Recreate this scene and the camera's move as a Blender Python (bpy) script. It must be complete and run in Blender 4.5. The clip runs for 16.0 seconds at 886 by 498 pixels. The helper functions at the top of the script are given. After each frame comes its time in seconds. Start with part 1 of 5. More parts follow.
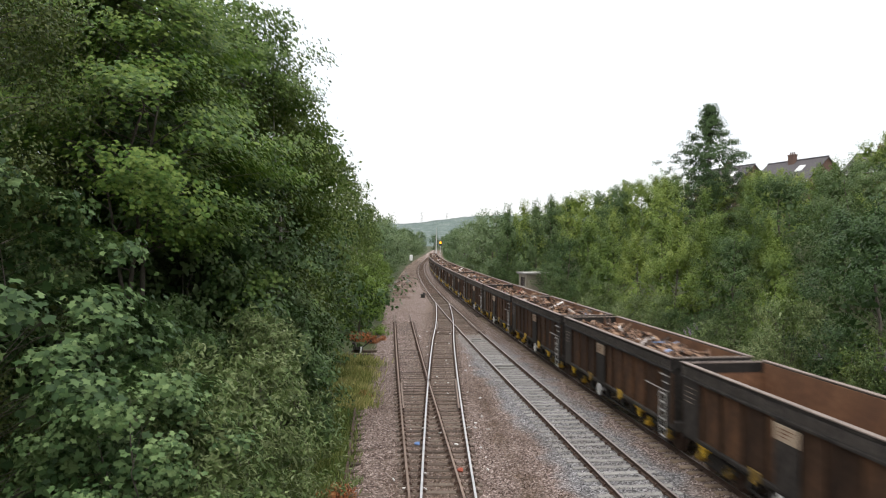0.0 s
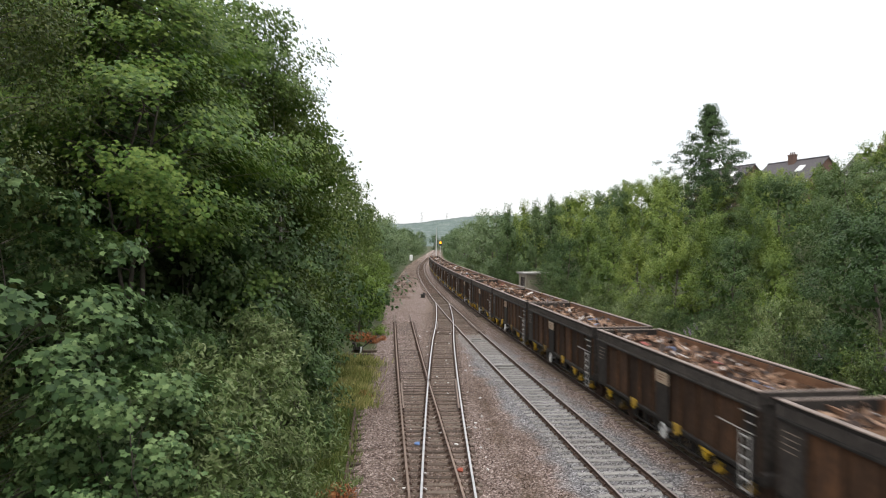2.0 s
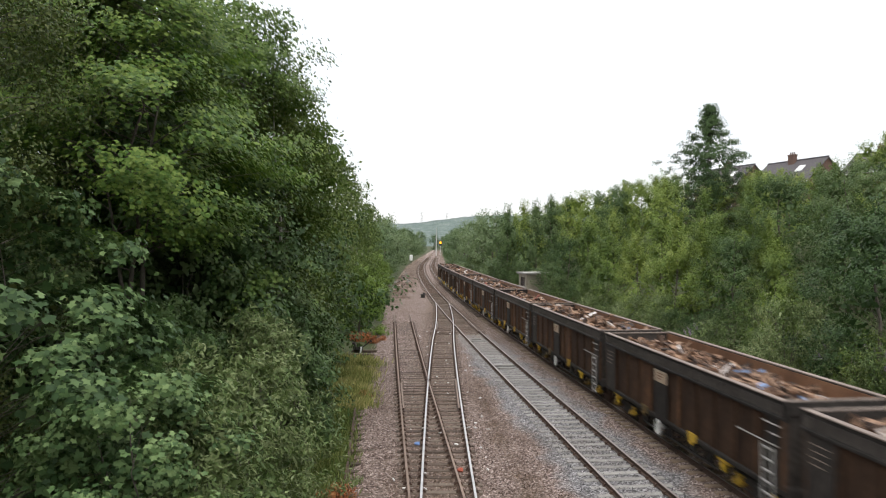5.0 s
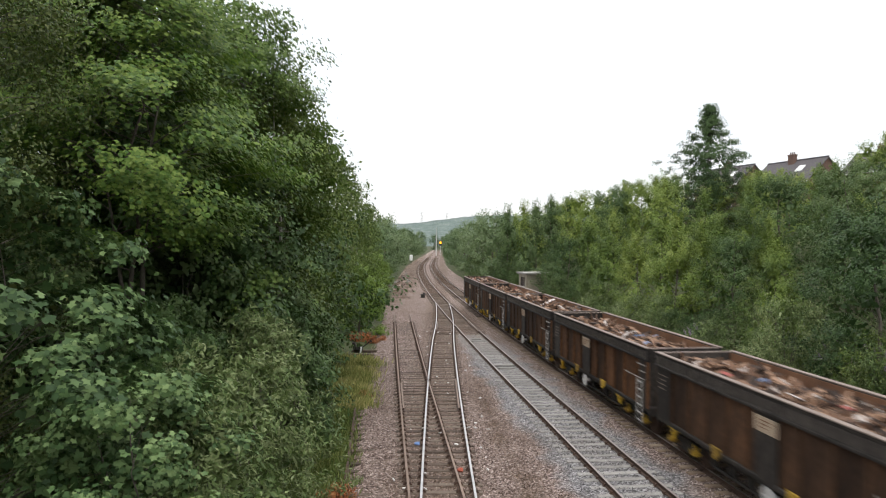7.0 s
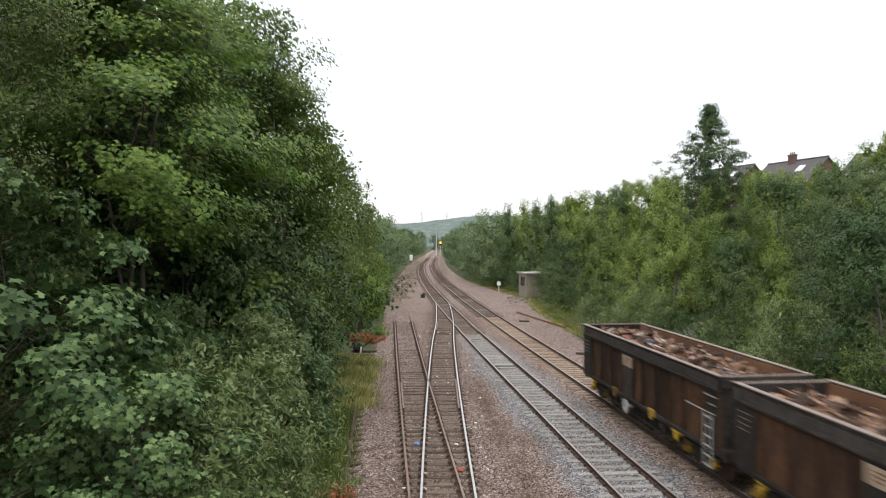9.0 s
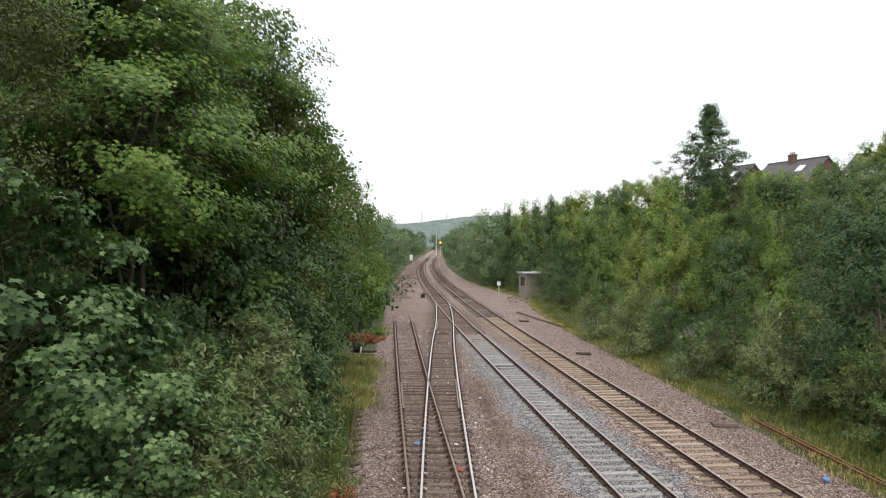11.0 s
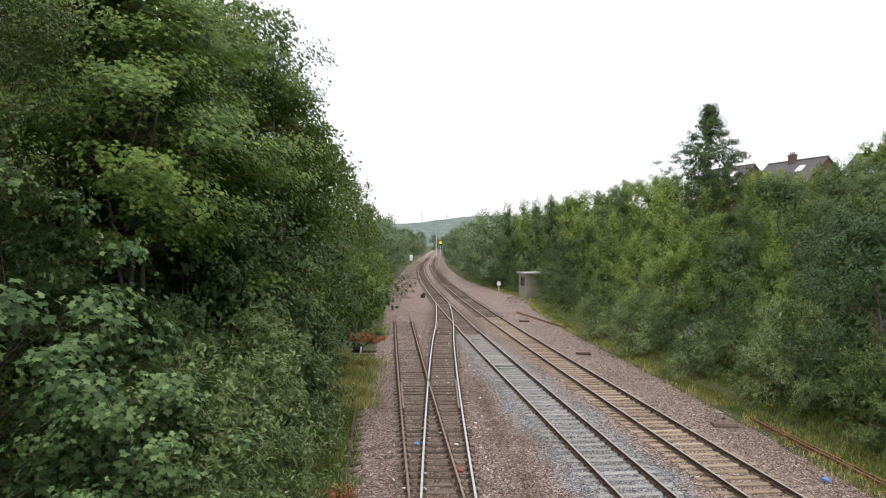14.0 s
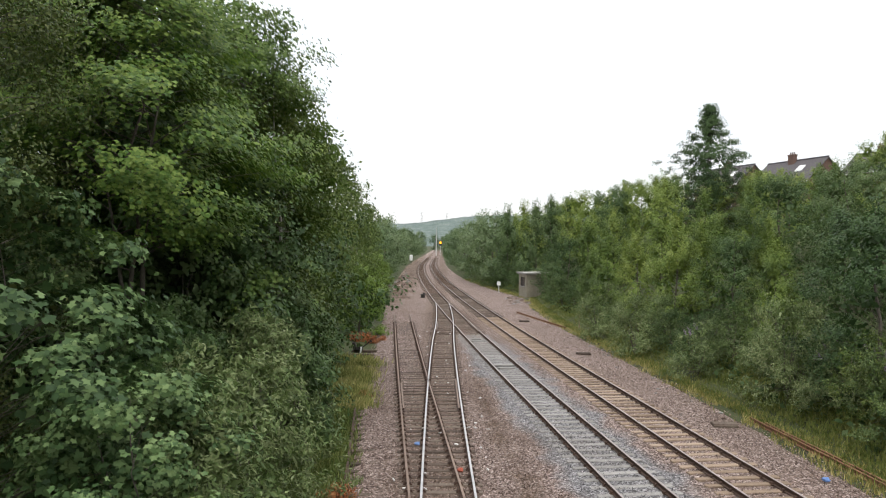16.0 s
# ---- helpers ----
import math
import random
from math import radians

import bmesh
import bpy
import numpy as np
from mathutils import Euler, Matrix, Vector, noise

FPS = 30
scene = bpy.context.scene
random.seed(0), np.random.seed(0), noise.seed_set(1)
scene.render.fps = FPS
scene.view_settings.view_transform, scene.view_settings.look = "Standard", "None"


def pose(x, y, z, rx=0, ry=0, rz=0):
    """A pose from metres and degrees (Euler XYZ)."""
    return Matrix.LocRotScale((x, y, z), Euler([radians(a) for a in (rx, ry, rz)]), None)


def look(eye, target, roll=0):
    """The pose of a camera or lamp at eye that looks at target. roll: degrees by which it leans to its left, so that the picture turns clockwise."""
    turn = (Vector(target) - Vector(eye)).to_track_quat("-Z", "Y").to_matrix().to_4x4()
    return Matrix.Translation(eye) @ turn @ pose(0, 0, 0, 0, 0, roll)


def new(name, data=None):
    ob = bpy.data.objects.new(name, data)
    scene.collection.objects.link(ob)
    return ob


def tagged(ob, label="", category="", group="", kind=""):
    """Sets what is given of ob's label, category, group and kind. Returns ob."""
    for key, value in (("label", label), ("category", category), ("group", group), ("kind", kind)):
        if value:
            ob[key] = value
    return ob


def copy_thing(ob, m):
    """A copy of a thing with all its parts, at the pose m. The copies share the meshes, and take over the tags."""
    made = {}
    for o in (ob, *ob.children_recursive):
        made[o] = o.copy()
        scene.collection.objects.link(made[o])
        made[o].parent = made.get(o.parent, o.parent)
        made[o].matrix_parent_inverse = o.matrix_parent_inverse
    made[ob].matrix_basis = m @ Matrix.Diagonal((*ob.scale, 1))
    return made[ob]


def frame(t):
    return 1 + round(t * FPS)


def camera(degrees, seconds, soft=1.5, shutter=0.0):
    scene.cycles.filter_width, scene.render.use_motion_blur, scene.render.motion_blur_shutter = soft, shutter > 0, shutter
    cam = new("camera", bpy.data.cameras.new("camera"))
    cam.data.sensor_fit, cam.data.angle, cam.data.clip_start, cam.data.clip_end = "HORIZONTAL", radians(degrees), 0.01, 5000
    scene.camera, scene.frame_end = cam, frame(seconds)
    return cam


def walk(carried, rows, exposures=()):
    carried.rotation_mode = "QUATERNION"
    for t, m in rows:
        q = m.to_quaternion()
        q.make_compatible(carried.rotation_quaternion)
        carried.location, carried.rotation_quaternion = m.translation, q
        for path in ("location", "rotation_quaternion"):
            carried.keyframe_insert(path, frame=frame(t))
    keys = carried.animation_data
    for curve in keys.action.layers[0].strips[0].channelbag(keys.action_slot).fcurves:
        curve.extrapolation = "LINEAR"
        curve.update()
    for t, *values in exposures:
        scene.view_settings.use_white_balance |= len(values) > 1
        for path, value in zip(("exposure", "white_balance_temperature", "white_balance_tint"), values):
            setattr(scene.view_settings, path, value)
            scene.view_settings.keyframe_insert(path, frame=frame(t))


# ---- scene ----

# ---------------- camera: on a bridge parapet over the line, standing still ----------------
EYE = (0.0, 0.0, 6.99)
cam = camera(63.79, 16.0, soft=1.15, shutter=0.5)
STAND = pose(*EYE, 89.454, 0, 0)
walk(cam, [(0.0, STAND), (16.0, STAND)])
scene.view_settings.exposure = 0.0

# ---------------- overcast sky ----------------
SUN_UP, SUN_TURN = radians(66), radians(185)
world = bpy.data.worlds.new("overcast_sky")
scene.world = world
world.use_nodes = True
wn, wl = world.node_tree.nodes, world.node_tree.links
wn.clear()
sky = wn.new("ShaderNodeTexSky")
sky.sky_type, sky.sun_disc = "NISHITA", False
sky.sun_elevation, sky.sun_rotation = SUN_UP, SUN_TURN
sky.air_density, sky.dust_density, sky.ozone_density = 1.0, 4.0, 1.0
bg_sky = wn.new("ShaderNodeBackground")
bg_sky.inputs["Strength"].default_value = 0.06
cloud_noise = wn.new("ShaderNodeTexNoise")
cloud_noise.inputs["Scale"].default_value, cloud_noise.inputs["Detail"].default_value = 1.3, 5
cloud_map = wn.new("ShaderNodeMapping")
cloud_map.inputs["Scale"].default_value = (1, 1, 3.5)
cloud_co = wn.new("ShaderNodeTexCoord")
cloud_ramp = wn.new("ShaderNodeValToRGB")
cloud_ramp.color_ramp.elements[0].color = (0.93, 0.94, 0.965, 1)
cloud_ramp.color_ramp.elements[1].color = (1.0, 1.0, 1.0, 1)
bg_cloud = wn.new("ShaderNodeBackground")
add = wn.new("ShaderNodeAddShader")
wout = wn.new("ShaderNodeOutputWorld")
wl.new(sky.outputs[0], bg_sky.inputs[0])
wl.new(cloud_co.outputs["Generated"], cloud_map.inputs[0])
wl.new(cloud_map.outputs[0], cloud_noise.inputs["Vector"])
wl.new(cloud_noise.outputs[0], cloud_ramp.inputs[0])
wl.new(cloud_ramp.outputs[0], bg_cloud.inputs[0])
height = wn.new("ShaderNodeSeparateXYZ")
zenith = wn.new("ShaderNodeMapRange")
zenith.inputs["From Min"].default_value, zenith.inputs["From Max"].default_value = 0.15, 1.0
zenith.inputs["To Min"].default_value, zenith.inputs["To Max"].default_value = 0.98, 2.3
wl.new(cloud_co.outputs["Generated"], height.inputs[0])
wl.new(height.outputs[2], zenith.inputs[0])
wl.new(zenith.outputs[0], bg_cloud.inputs["Strength"])
wl.new(bg_sky.outputs[0], add.inputs[0])
wl.new(bg_cloud.outputs[0], add.inputs[1])
wl.new(add.outputs[0], wout.inputs[0])
sun = new("sun", bpy.data.lights.new("sun", "SUN"))
sun.data.energy, sun.data.angle, sun.data.color = 0.85, radians(30), (1.0, 0.97, 0.90)
sun.matrix_basis = look((0, 0, 60), (60 * math.cos(SUN_UP) * math.sin(SUN_TURN) * -1, 60 * math.cos(SUN_UP) * math.cos(SUN_TURN) * -1, 60 - 60 * math.sin(SUN_UP)))

# ---------------- materials ----------------


def material(name, colors, scale=8.0, rough=0.8, metal=0.0, fine=60.0, bump=0.3, bump_size=0.02, spec=0.3,
             per_object=0.0, per_island=0.0, fine_mix=0.5, stretch=(1, 1, 1), translucent=0.0):
    """Two scales of noise over two to four colours, with relief; metres."""
    m = bpy.data.materials.new(name)
    m.use_nodes = True
    n, l = m.node_tree.nodes, m.node_tree.links
    b = n["Principled BSDF"]
    b.inputs["Metallic"].default_value = metal
    b.inputs["Specular IOR Level"].default_value = spec
    co = n.new("ShaderNodeTexCoord")
    mp = n.new("ShaderNodeMapping")
    mp.inputs["Scale"].default_value = stretch
    l.new(co.outputs["Object"], mp.inputs[0])
    big = n.new("ShaderNodeTexNoise")
    big.inputs["Scale"].default_value, big.inputs["Detail"].default_value = scale, 4
    l.new(mp.outputs[0], big.inputs["Vector"])
    small = n.new("ShaderNodeTexNoise")
    small.inputs["Scale"].default_value, small.inputs["Detail"].default_value = fine, 3
    l.new(mp.outputs[0], small.inputs["Vector"])
    mix = n.new("ShaderNodeMath")
    mix.operation = "MULTIPLY_ADD"
    mix.inputs[1].default_value = fine_mix
    l.new(small.outputs[0], mix.inputs[0])
    sc = n.new("ShaderNodeMath")
    sc.operation = "MULTIPLY_ADD"
    sc.inputs[1].default_value = 1.0 - fine_mix
    sc.inputs[2].default_value = 0.0
    l.new(big.outputs[0], sc.inputs[0])
    l.new(sc.outputs[0], mix.inputs[2])
    value = mix.outputs[0]
    for amount, kind, out in ((per_object, "ShaderNodeObjectInfo", "Random"), (per_island, "ShaderNodeNewGeometry", "Random Per Island")):
        if amount:
            info = n.new(kind)
            ad = n.new("ShaderNodeMath")
            ad.operation = "MULTIPLY_ADD"
            ad.inputs[1].default_value = amount
            l.new(info.outputs[out], ad.inputs[0])
            sub = n.new("ShaderNodeMath")
            sub.operation = "SUBTRACT"
            sub.inputs[1].default_value = amount / 2
            l.new(value, sub.inputs[0])
            l.new(sub.outputs[0], ad.inputs[2])
            value = ad.outputs[0]
    ramp = n.new("ShaderNodeValToRGB")
    e = ramp.color_ramp.elements
    while len(e) < len(colors):
        e.new(0.5)
    for i, c in enumerate(colors):
        e[i].position = 0.28 + 0.44 * i / max(1, len(colors) - 1)
        e[i].color = (*c, 1)
    l.new(value, ramp.inputs[0])
    l.new(ramp.outputs[0], b.inputs["Base Color"])
    rr = n.new("ShaderNodeMath")
    rr.operation = "MULTIPLY_ADD"
    rr.inputs[1].default_value, rr.inputs[2].default_value = 0.25, rough - 0.12
    l.new(big.outputs[0], rr.inputs[0])
    l.new(rr.outputs[0], b.inputs["Roughness"])
    if bump:
        bp = n.new("ShaderNodeBump")
        bp.inputs["Strength"].default_value, bp.inputs["Distance"].default_value = bump, bump_size
        l.new(small.outputs[0], bp.inputs["Height"])
        l.new(bp.outputs[0], b.inputs["Normal"])
    if translucent:
        tr = n.new("ShaderNodeBsdfTranslucent")
        l.new(ramp.outputs[0], tr.inputs[0])
        ms = n.new("ShaderNodeMixShader")
        ms.inputs[0].default_value = translucent
        l.new(b.outputs[0], ms.inputs[1])
        l.new(tr.outputs[0], ms.inputs[2])
        l.new(ms.outputs[0], n["Material Output"].inputs[0])
    return m


def leaf_material(name, colors, rough=0.5, spec=0.22, translucent=0.22, tree=0.12, leaf=0.36):
    return material(name, colors, scale=0.5, fine=3.0, rough=rough, bump=0, spec=spec, per_island=leaf, per_object=tree,
                    translucent=translucent, fine_mix=0.4)


def ballast_material():
    """Reddish stone, greyer fresh stone along the middle line, brown spilt earth in patches."""
    m = bpy.data.materials.new("ballast")
    m.use_nodes = True
    n, l = m.node_tree.nodes, m.node_tree.links
    b = n["Principled BSDF"]
    b.inputs["Roughness"].default_value = 0.9
    b.inputs["Specular IOR Level"].default_value = 0.2
    co = n.new("ShaderNodeTexCoord")
    vor = n.new("ShaderNodeTexVoronoi")
    vor.inputs["Scale"].default_value = 21.0
    l.new(co.outputs["Object"], vor.inputs["Vector"])
    sep = n.new("ShaderNodeSeparateColor")
    l.new(vor.outputs["Color"], sep.inputs[0])

    def ramp(stops, out):
        r = n.new("ShaderNodeValToRGB")
        while len(r.color_ramp.elements) < len(stops):
            r.color_ramp.elements.new(0.5)
        for i, (p, c) in enumerate(stops):
            r.color_ramp.elements[i].position, r.color_ramp.elements[i].color = p, (*c, 1)
        l.new(out, r.inputs[0])
        return r.outputs[0]

    def mixed(f, a, c):
        x = n.new("ShaderNodeMix")
        x.data_type = "RGBA"
        l.new(f, x.inputs[0])
        l.new(a, x.inputs[6])
        l.new(c, x.inputs[7])
        return x.outputs[2]

    def noise_at(s, d=3):
        x = n.new("ShaderNodeTexNoise")
        x.inputs["Scale"].default_value, x.inputs["Detail"].default_value = s, d
        l.new(co.outputs["Object"], x.inputs["Vector"])
        return x.outputs[0]

    def math_node(op, a, c, clamp=False):
        x = n.new("ShaderNodeMath")
        x.operation, x.use_clamp = op, clamp
        for i, v in enumerate((a, c)):
            if isinstance(v, (int, float)):
                x.inputs[i].default_value = v
            else:
                l.new(v, x.inputs[i])
        return x.outputs[0]

    red = ramp([(0.0, (0.047, 0.031, 0.024)), (0.45, (0.168, 0.124, 0.104)), (0.8, (0.285, 0.220, 0.194)), (1.0, (0.53, 0.455, 0.415))], sep.outputs[0])
    grey = ramp([(0.0, (0.06, 0.062, 0.065)), (0.5, (0.165, 0.17, 0.177)), (1.0, (0.39, 0.395, 0.405))], sep.outputs[0])
    earth = ramp([(0.0, (0.03, 0.02, 0.012)), (0.6, (0.088, 0.056, 0.033)), (1.0, (0.20, 0.14, 0.095))], sep.outputs[1])
    xyz = n.new("ShaderNodeSeparateXYZ")
    l.new(co.outputs["Object"], xyz.inputs[0])
    # distance from the straight middle line, in metres
    line = math_node("MULTIPLY_ADD", xyz.outputs[1], 0.09987)
    line.node.inputs[2].default_value = -7.63
    off = math_node("ABSOLUTE", math_node("ADD", line, xyz.outputs[0]), 0)
    near = math_node("SUBTRACT", 3.3, math_node("ADD", off, math_node("MULTIPLY", noise_at(0.45, 5), 2.6)))
    near = math_node("MULTIPLY", near, 1.6, True)
    fade = math_node("MULTIPLY", math_node("SUBTRACT", 56.0, xyz.outputs[1]), 0.08, True)
    col = mixed(math_node("MULTIPLY", near, math_node("MULTIPLY", fade, 0.85)), red, grey)
    # spilt earth between the crossover and the middle line
    strip = math_node("ADD", math_node("MULTIPLY_ADD", xyz.outputs[1], 0.045), xyz.outputs[0])
    strip.node.inputs[0].links[0].from_node.inputs[2].default_value = -3.35
    patch = math_node("SUBTRACT", 0.7, math_node("ABSOLUTE", strip, 0))
    patch = math_node("ADD", patch, math_node("MULTIPLY", math_node("SUBTRACT", noise_at(0.6, 4), 0.5), 2.6))
    patch = math_node("MULTIPLY", patch, math_node("MULTIPLY", math_node("SUBTRACT", 40.0, xyz.outputs[1]), 0.10, True))
    col = mixed(math_node("MULTIPLY", math_node("MULTIPLY", patch, 1.2, True), 0.85), col, earth)
    # fouled stone on the old pointwork
    old = math_node("SUBTRACT", 1.5, math_node("ABSOLUTE", math_node("ADD", xyz.outputs[0], 0.35), 0))
    old = math_node("MULTIPLY", math_node("ADD", old, math_node("MULTIPLY", noise_at(0.8), 0.5)), 0.8, True)
    col = mixed(math_node("MULTIPLY", old, 0.45), col, earth)
    oily = math_node("SUBTRACT", 1.0, math_node("MULTIPLY", math_node("ABSOLUTE", math_node("SUBTRACT", xyz.outputs[1], 68.0), 0), 0.052), True)
    beside = math_node("SUBTRACT", 1.6, math_node("MULTIPLY", math_node("ABSOLUTE", math_node("SUBTRACT", math_node("ADD", xyz.outputs[0], math_node("MULTIPLY", xyz.outputs[1], 0.05)), 4.2), 0), 0.55), True)
    col = mixed(math_node("MULTIPLY", math_node("MULTIPLY", oily, beside), 0.8), col, earth)
    blot = math_node("MULTIPLY", math_node("SUBTRACT", noise_at(0.22, 4), 0.47), 4.0, True)
    col = mixed(math_node("MULTIPLY", blot, 0.3), col, earth)
    bend = math_node("MAXIMUM", math_node("SUBTRACT", math_node("MINIMUM", xyz.outputs[1], 248.0), 35.0), 0.0)
    straight = math_node("SUBTRACT", 11.11, math_node("MULTIPLY", math_node("MINIMUM", xyz.outputs[1], 248.0), 0.09987))
    centre = math_node("ADD", straight, math_node("MULTIPLY", math_node("MULTIPLY", bend, bend), 0.0002296))
    beyond = math_node("MULTIPLY", math_node("SUBTRACT", xyz.outputs[1], 55.0), 0.03, True)
    for shift in (0.0, 3.48):
        apart = math_node("ABSOLUTE", math_node("SUBTRACT", math_node("SUBTRACT", xyz.outputs[0], centre), -shift), 0)
        fouled = math_node("MULTIPLY", math_node("SUBTRACT", 1.15, apart), 1.6, True)
        col = mixed(math_node("MULTIPLY", math_node("MULTIPLY", fouled, beyond), 0.6), col, earth)
    spoil = math_node("MULTIPLY", math_node("SUBTRACT", -3.2, math_node("ADD", xyz.outputs[0], math_node("MULTIPLY", math_node("SUBTRACT", xyz.outputs[1], 90.0), 0.02))), 0.6, True)
    spoil = math_node("MULTIPLY", spoil, math_node("MULTIPLY", math_node("SUBTRACT", xyz.outputs[1], 70.0), 0.04, True))
    spoil = math_node("MULTIPLY", spoil, math_node("MULTIPLY", math_node("SUBTRACT", noise_at(0.35, 5), 0.38), 6.0, True))
    col = mixed(math_node("MULTIPLY", spoil, 0.9), col, earth)
    grain = ramp([(0.30, (0.60, 0.58, 0.57)), (0.5, (1.03, 1.01, 1.0)), (0.70, (1.5, 1.47, 1.46))], noise_at(19.0, 5))
    speck = n.new("ShaderNodeMix")
    speck.data_type, speck.blend_type = "RGBA", "MULTIPLY"
    speck.inputs[0].default_value = 1.0
    l.new(col, speck.inputs[6])
    l.new(grain, speck.inputs[7])
    l.new(speck.outputs[2], b.inputs["Base Color"])
    bp = n.new("ShaderNodeBump")
    bp.inputs["Strength"].default_value, bp.inputs["Distance"].default_value = 1.0, 0.06
    l.new(vor.outputs["Distance"], bp.inputs["Height"])
    bp.invert = True
    l.new(bp.outputs[0], b.inputs["Normal"])
    return m


BALLAST = ballast_material()
EARTH = material("bank_earth", [(0.020, 0.026, 0.009), (0.042, 0.052, 0.016), (0.075, 0.078, 0.03)], scale=0.6, fine=9, bump=0.8, bump_size=0.06, rough=0.95)
# rust brown, darkened further to hold the shadow on rail sides
RUST_RAIL = material("rail_rust", [(0.030, 0.019, 0.014), (0.062, 0.037, 0.026), (0.11, 0.065, 0.045)], scale=3, fine=50, rough=0.75)
RUST_BRIGHT = material("orange_rust", [(0.08, 0.04, 0.022), (0.16, 0.08, 0.042), (0.25, 0.14, 0.075)], scale=3, fine=40, rough=0.85)
STEEL_TOP = material("worn_rail_head", [(0.42, 0.41, 0.40), (0.62, 0.61, 0.6)], scale=1.5, fine=30, rough=0.38, metal=0.85, bump=0.05, bump_size=0.002)
BROWN_TOP = material("brown_rail_head", [(0.11, 0.07, 0.05), (0.20, 0.145, 0.11), (0.27, 0.20, 0.16)], scale=1.0, fine=30, rough=0.6, metal=0.25, bump=0.1, bump_size=0.002)
STEEL_DULL = material("dull_rail_head", [(0.24, 0.20, 0.175), (0.40, 0.36, 0.33)], scale=1.0, fine=30, rough=0.45, metal=0.65, bump=0.1, bump_size=0.002)
TIMBER_OLD = material("old_timber", [(0.045, 0.032, 0.024), (0.09, 0.066, 0.05), (0.16, 0.128, 0.10)], scale=2, fine=14, stretch=(1, 7, 1), per_object=0.35, bump=0.6, bump_size=0.015, rough=0.9)
TIMBER_TAN = material("bleached_timber", [(0.15, 0.108, 0.075), (0.25, 0.185, 0.13), (0.34, 0.265, 0.20)], scale=2, fine=14, stretch=(1, 7, 1), per_object=0.3, bump=0.5, bump_size=0.012, rough=0.9)
CONCRETE = material("grey_concrete", [(0.14, 0.132, 0.12), (0.215, 0.205, 0.19), (0.30, 0.29, 0.27)], scale=3, fine=40, per_object=0.25, bump=0.4, bump_size=0.01, rough=0.9)
WAGON_BROWN = material("rusted_brown_paint", [(0.014, 0.0095, 0.0075), (0.034, 0.020, 0.013), (0.060, 0.034, 0.021), (0.115, 0.058, 0.030)], scale=1.6, spec=0.12, fine=16, stretch=(1, 1, 0.4), per_object=0.26, rough=0.75, bump=0.25, bump_size=0.006)
WAGON_RUST = material("orange_rusted_paint", [(0.018, 0.011, 0.008), (0.052, 0.027, 0.015), (0.098, 0.047, 0.023), (0.17, 0.08, 0.036)], scale=1.4, spec=0.12, fine=14, stretch=(1, 1, 0.4), per_object=0.3, rough=0.8, bump=0.25, bump_size=0.006)
WAGON_GREY = material("sooty_grey_paint", [(0.009, 0.0078, 0.007), (0.024, 0.0208, 0.0185), (0.068, 0.058, 0.050)], scale=3.0, spec=0.15, fine=14, stretch=(1, 1, 0.5), per_object=0.18, rough=0.72, bump=0.25, bump_size=0.006)
WAGON_SOOT = material("dusty_grey_steel", [(0.045, 0.039, 0.034), (0.085, 0.074, 0.066), (0.14, 0.122, 0.108)], scale=2.0, spec=0.15, fine=14, rough=0.8)
WAGON_EDGE = material("scraped_rim_steel", [(0.10, 0.075, 0.06), (0.19, 0.15, 0.125), (0.29, 0.24, 0.205)], scale=2, fine=20, rough=0.65, metal=0.2)
WAGON_INSIDE = material("rusty_inner_steel", [(0.07, 0.036, 0.022), (0.145, 0.072, 0.038), (0.24, 0.13, 0.07)], scale=1.2, fine=12, stretch=(1, 1, 0.5), rough=0.85)
GRIME = material("black_grime", [(0.012, 0.011, 0.010), (0.028, 0.024, 0.021), (0.05, 0.042, 0.036)], scale=3, fine=25, rough=0.8)
GRIMY_STEEL = material("grimy_pale_steel", [(0.12, 0.11, 0.10), (0.24, 0.225, 0.21), (0.36, 0.34, 0.32)], scale=6, fine=30, rough=0.6)
DULL_YELLOW = material("grimy_yellow_paint", [(0.07, 0.045, 0.015), (0.24, 0.145, 0.02), (0.46, 0.29, 0.03)], scale=5, fine=30, rough=0.65, per_object=0.5)
YELLOW = material("worn_yellow_paint", [(0.30, 0.19, 0.03), (0.62, 0.40, 0.03), (0.72, 0.48, 0.04)], scale=5, fine=30, rough=0.55, per_object=0.3)
PALE = material("pale_painted_steel", [(0.35, 0.34, 0.33), (0.5, 0.49, 0.47), (0.6, 0.59, 0.57)], scale=4, fine=30, rough=0.5)
LADDER_STEEL = material("dusty_pale_steel", [(0.22, 0.21, 0.20), (0.34, 0.33, 0.31), (0.45, 0.44, 0.42)], scale=4, fine=30, rough=0.55)
PLATE = material("faded_data_panel", [(0.18, 0.12, 0.08), (0.32, 0.24, 0.17), (0.42, 0.34, 0.25)], scale=3, fine=20, rough=0.7, per_object=0.2)
SCRAP = material("shredded_scrap", [(0.026, 0.015, 0.010), (0.078, 0.041, 0.024), (0.145, 0.078, 0.044), (0.25, 0.155, 0.10)], scale=1.2, fine=8, per_island=0.8, rough=0.7, bump=0.2, metal=0.1)
SCRAP_PALE = material("pale_scrap", [(0.24, 0.19, 0.16), (0.40, 0.36, 0.33), (0.52, 0.49, 0.47)], scale=2, per_island=0.5, rough=0.5, bump=0)
SCRAP_RED = material("faded_red_sheet", [(0.28, 0.07, 0.06), (0.42, 0.14, 0.12)], scale=3, fine=20, rough=0.6, bump=0.1)
SCRAP_BLUE = material("faded_blue_sheet", [(0.10, 0.15, 0.26), (0.18, 0.25, 0.38)], scale=3, fine=20, rough=0.6, bump=0.1)
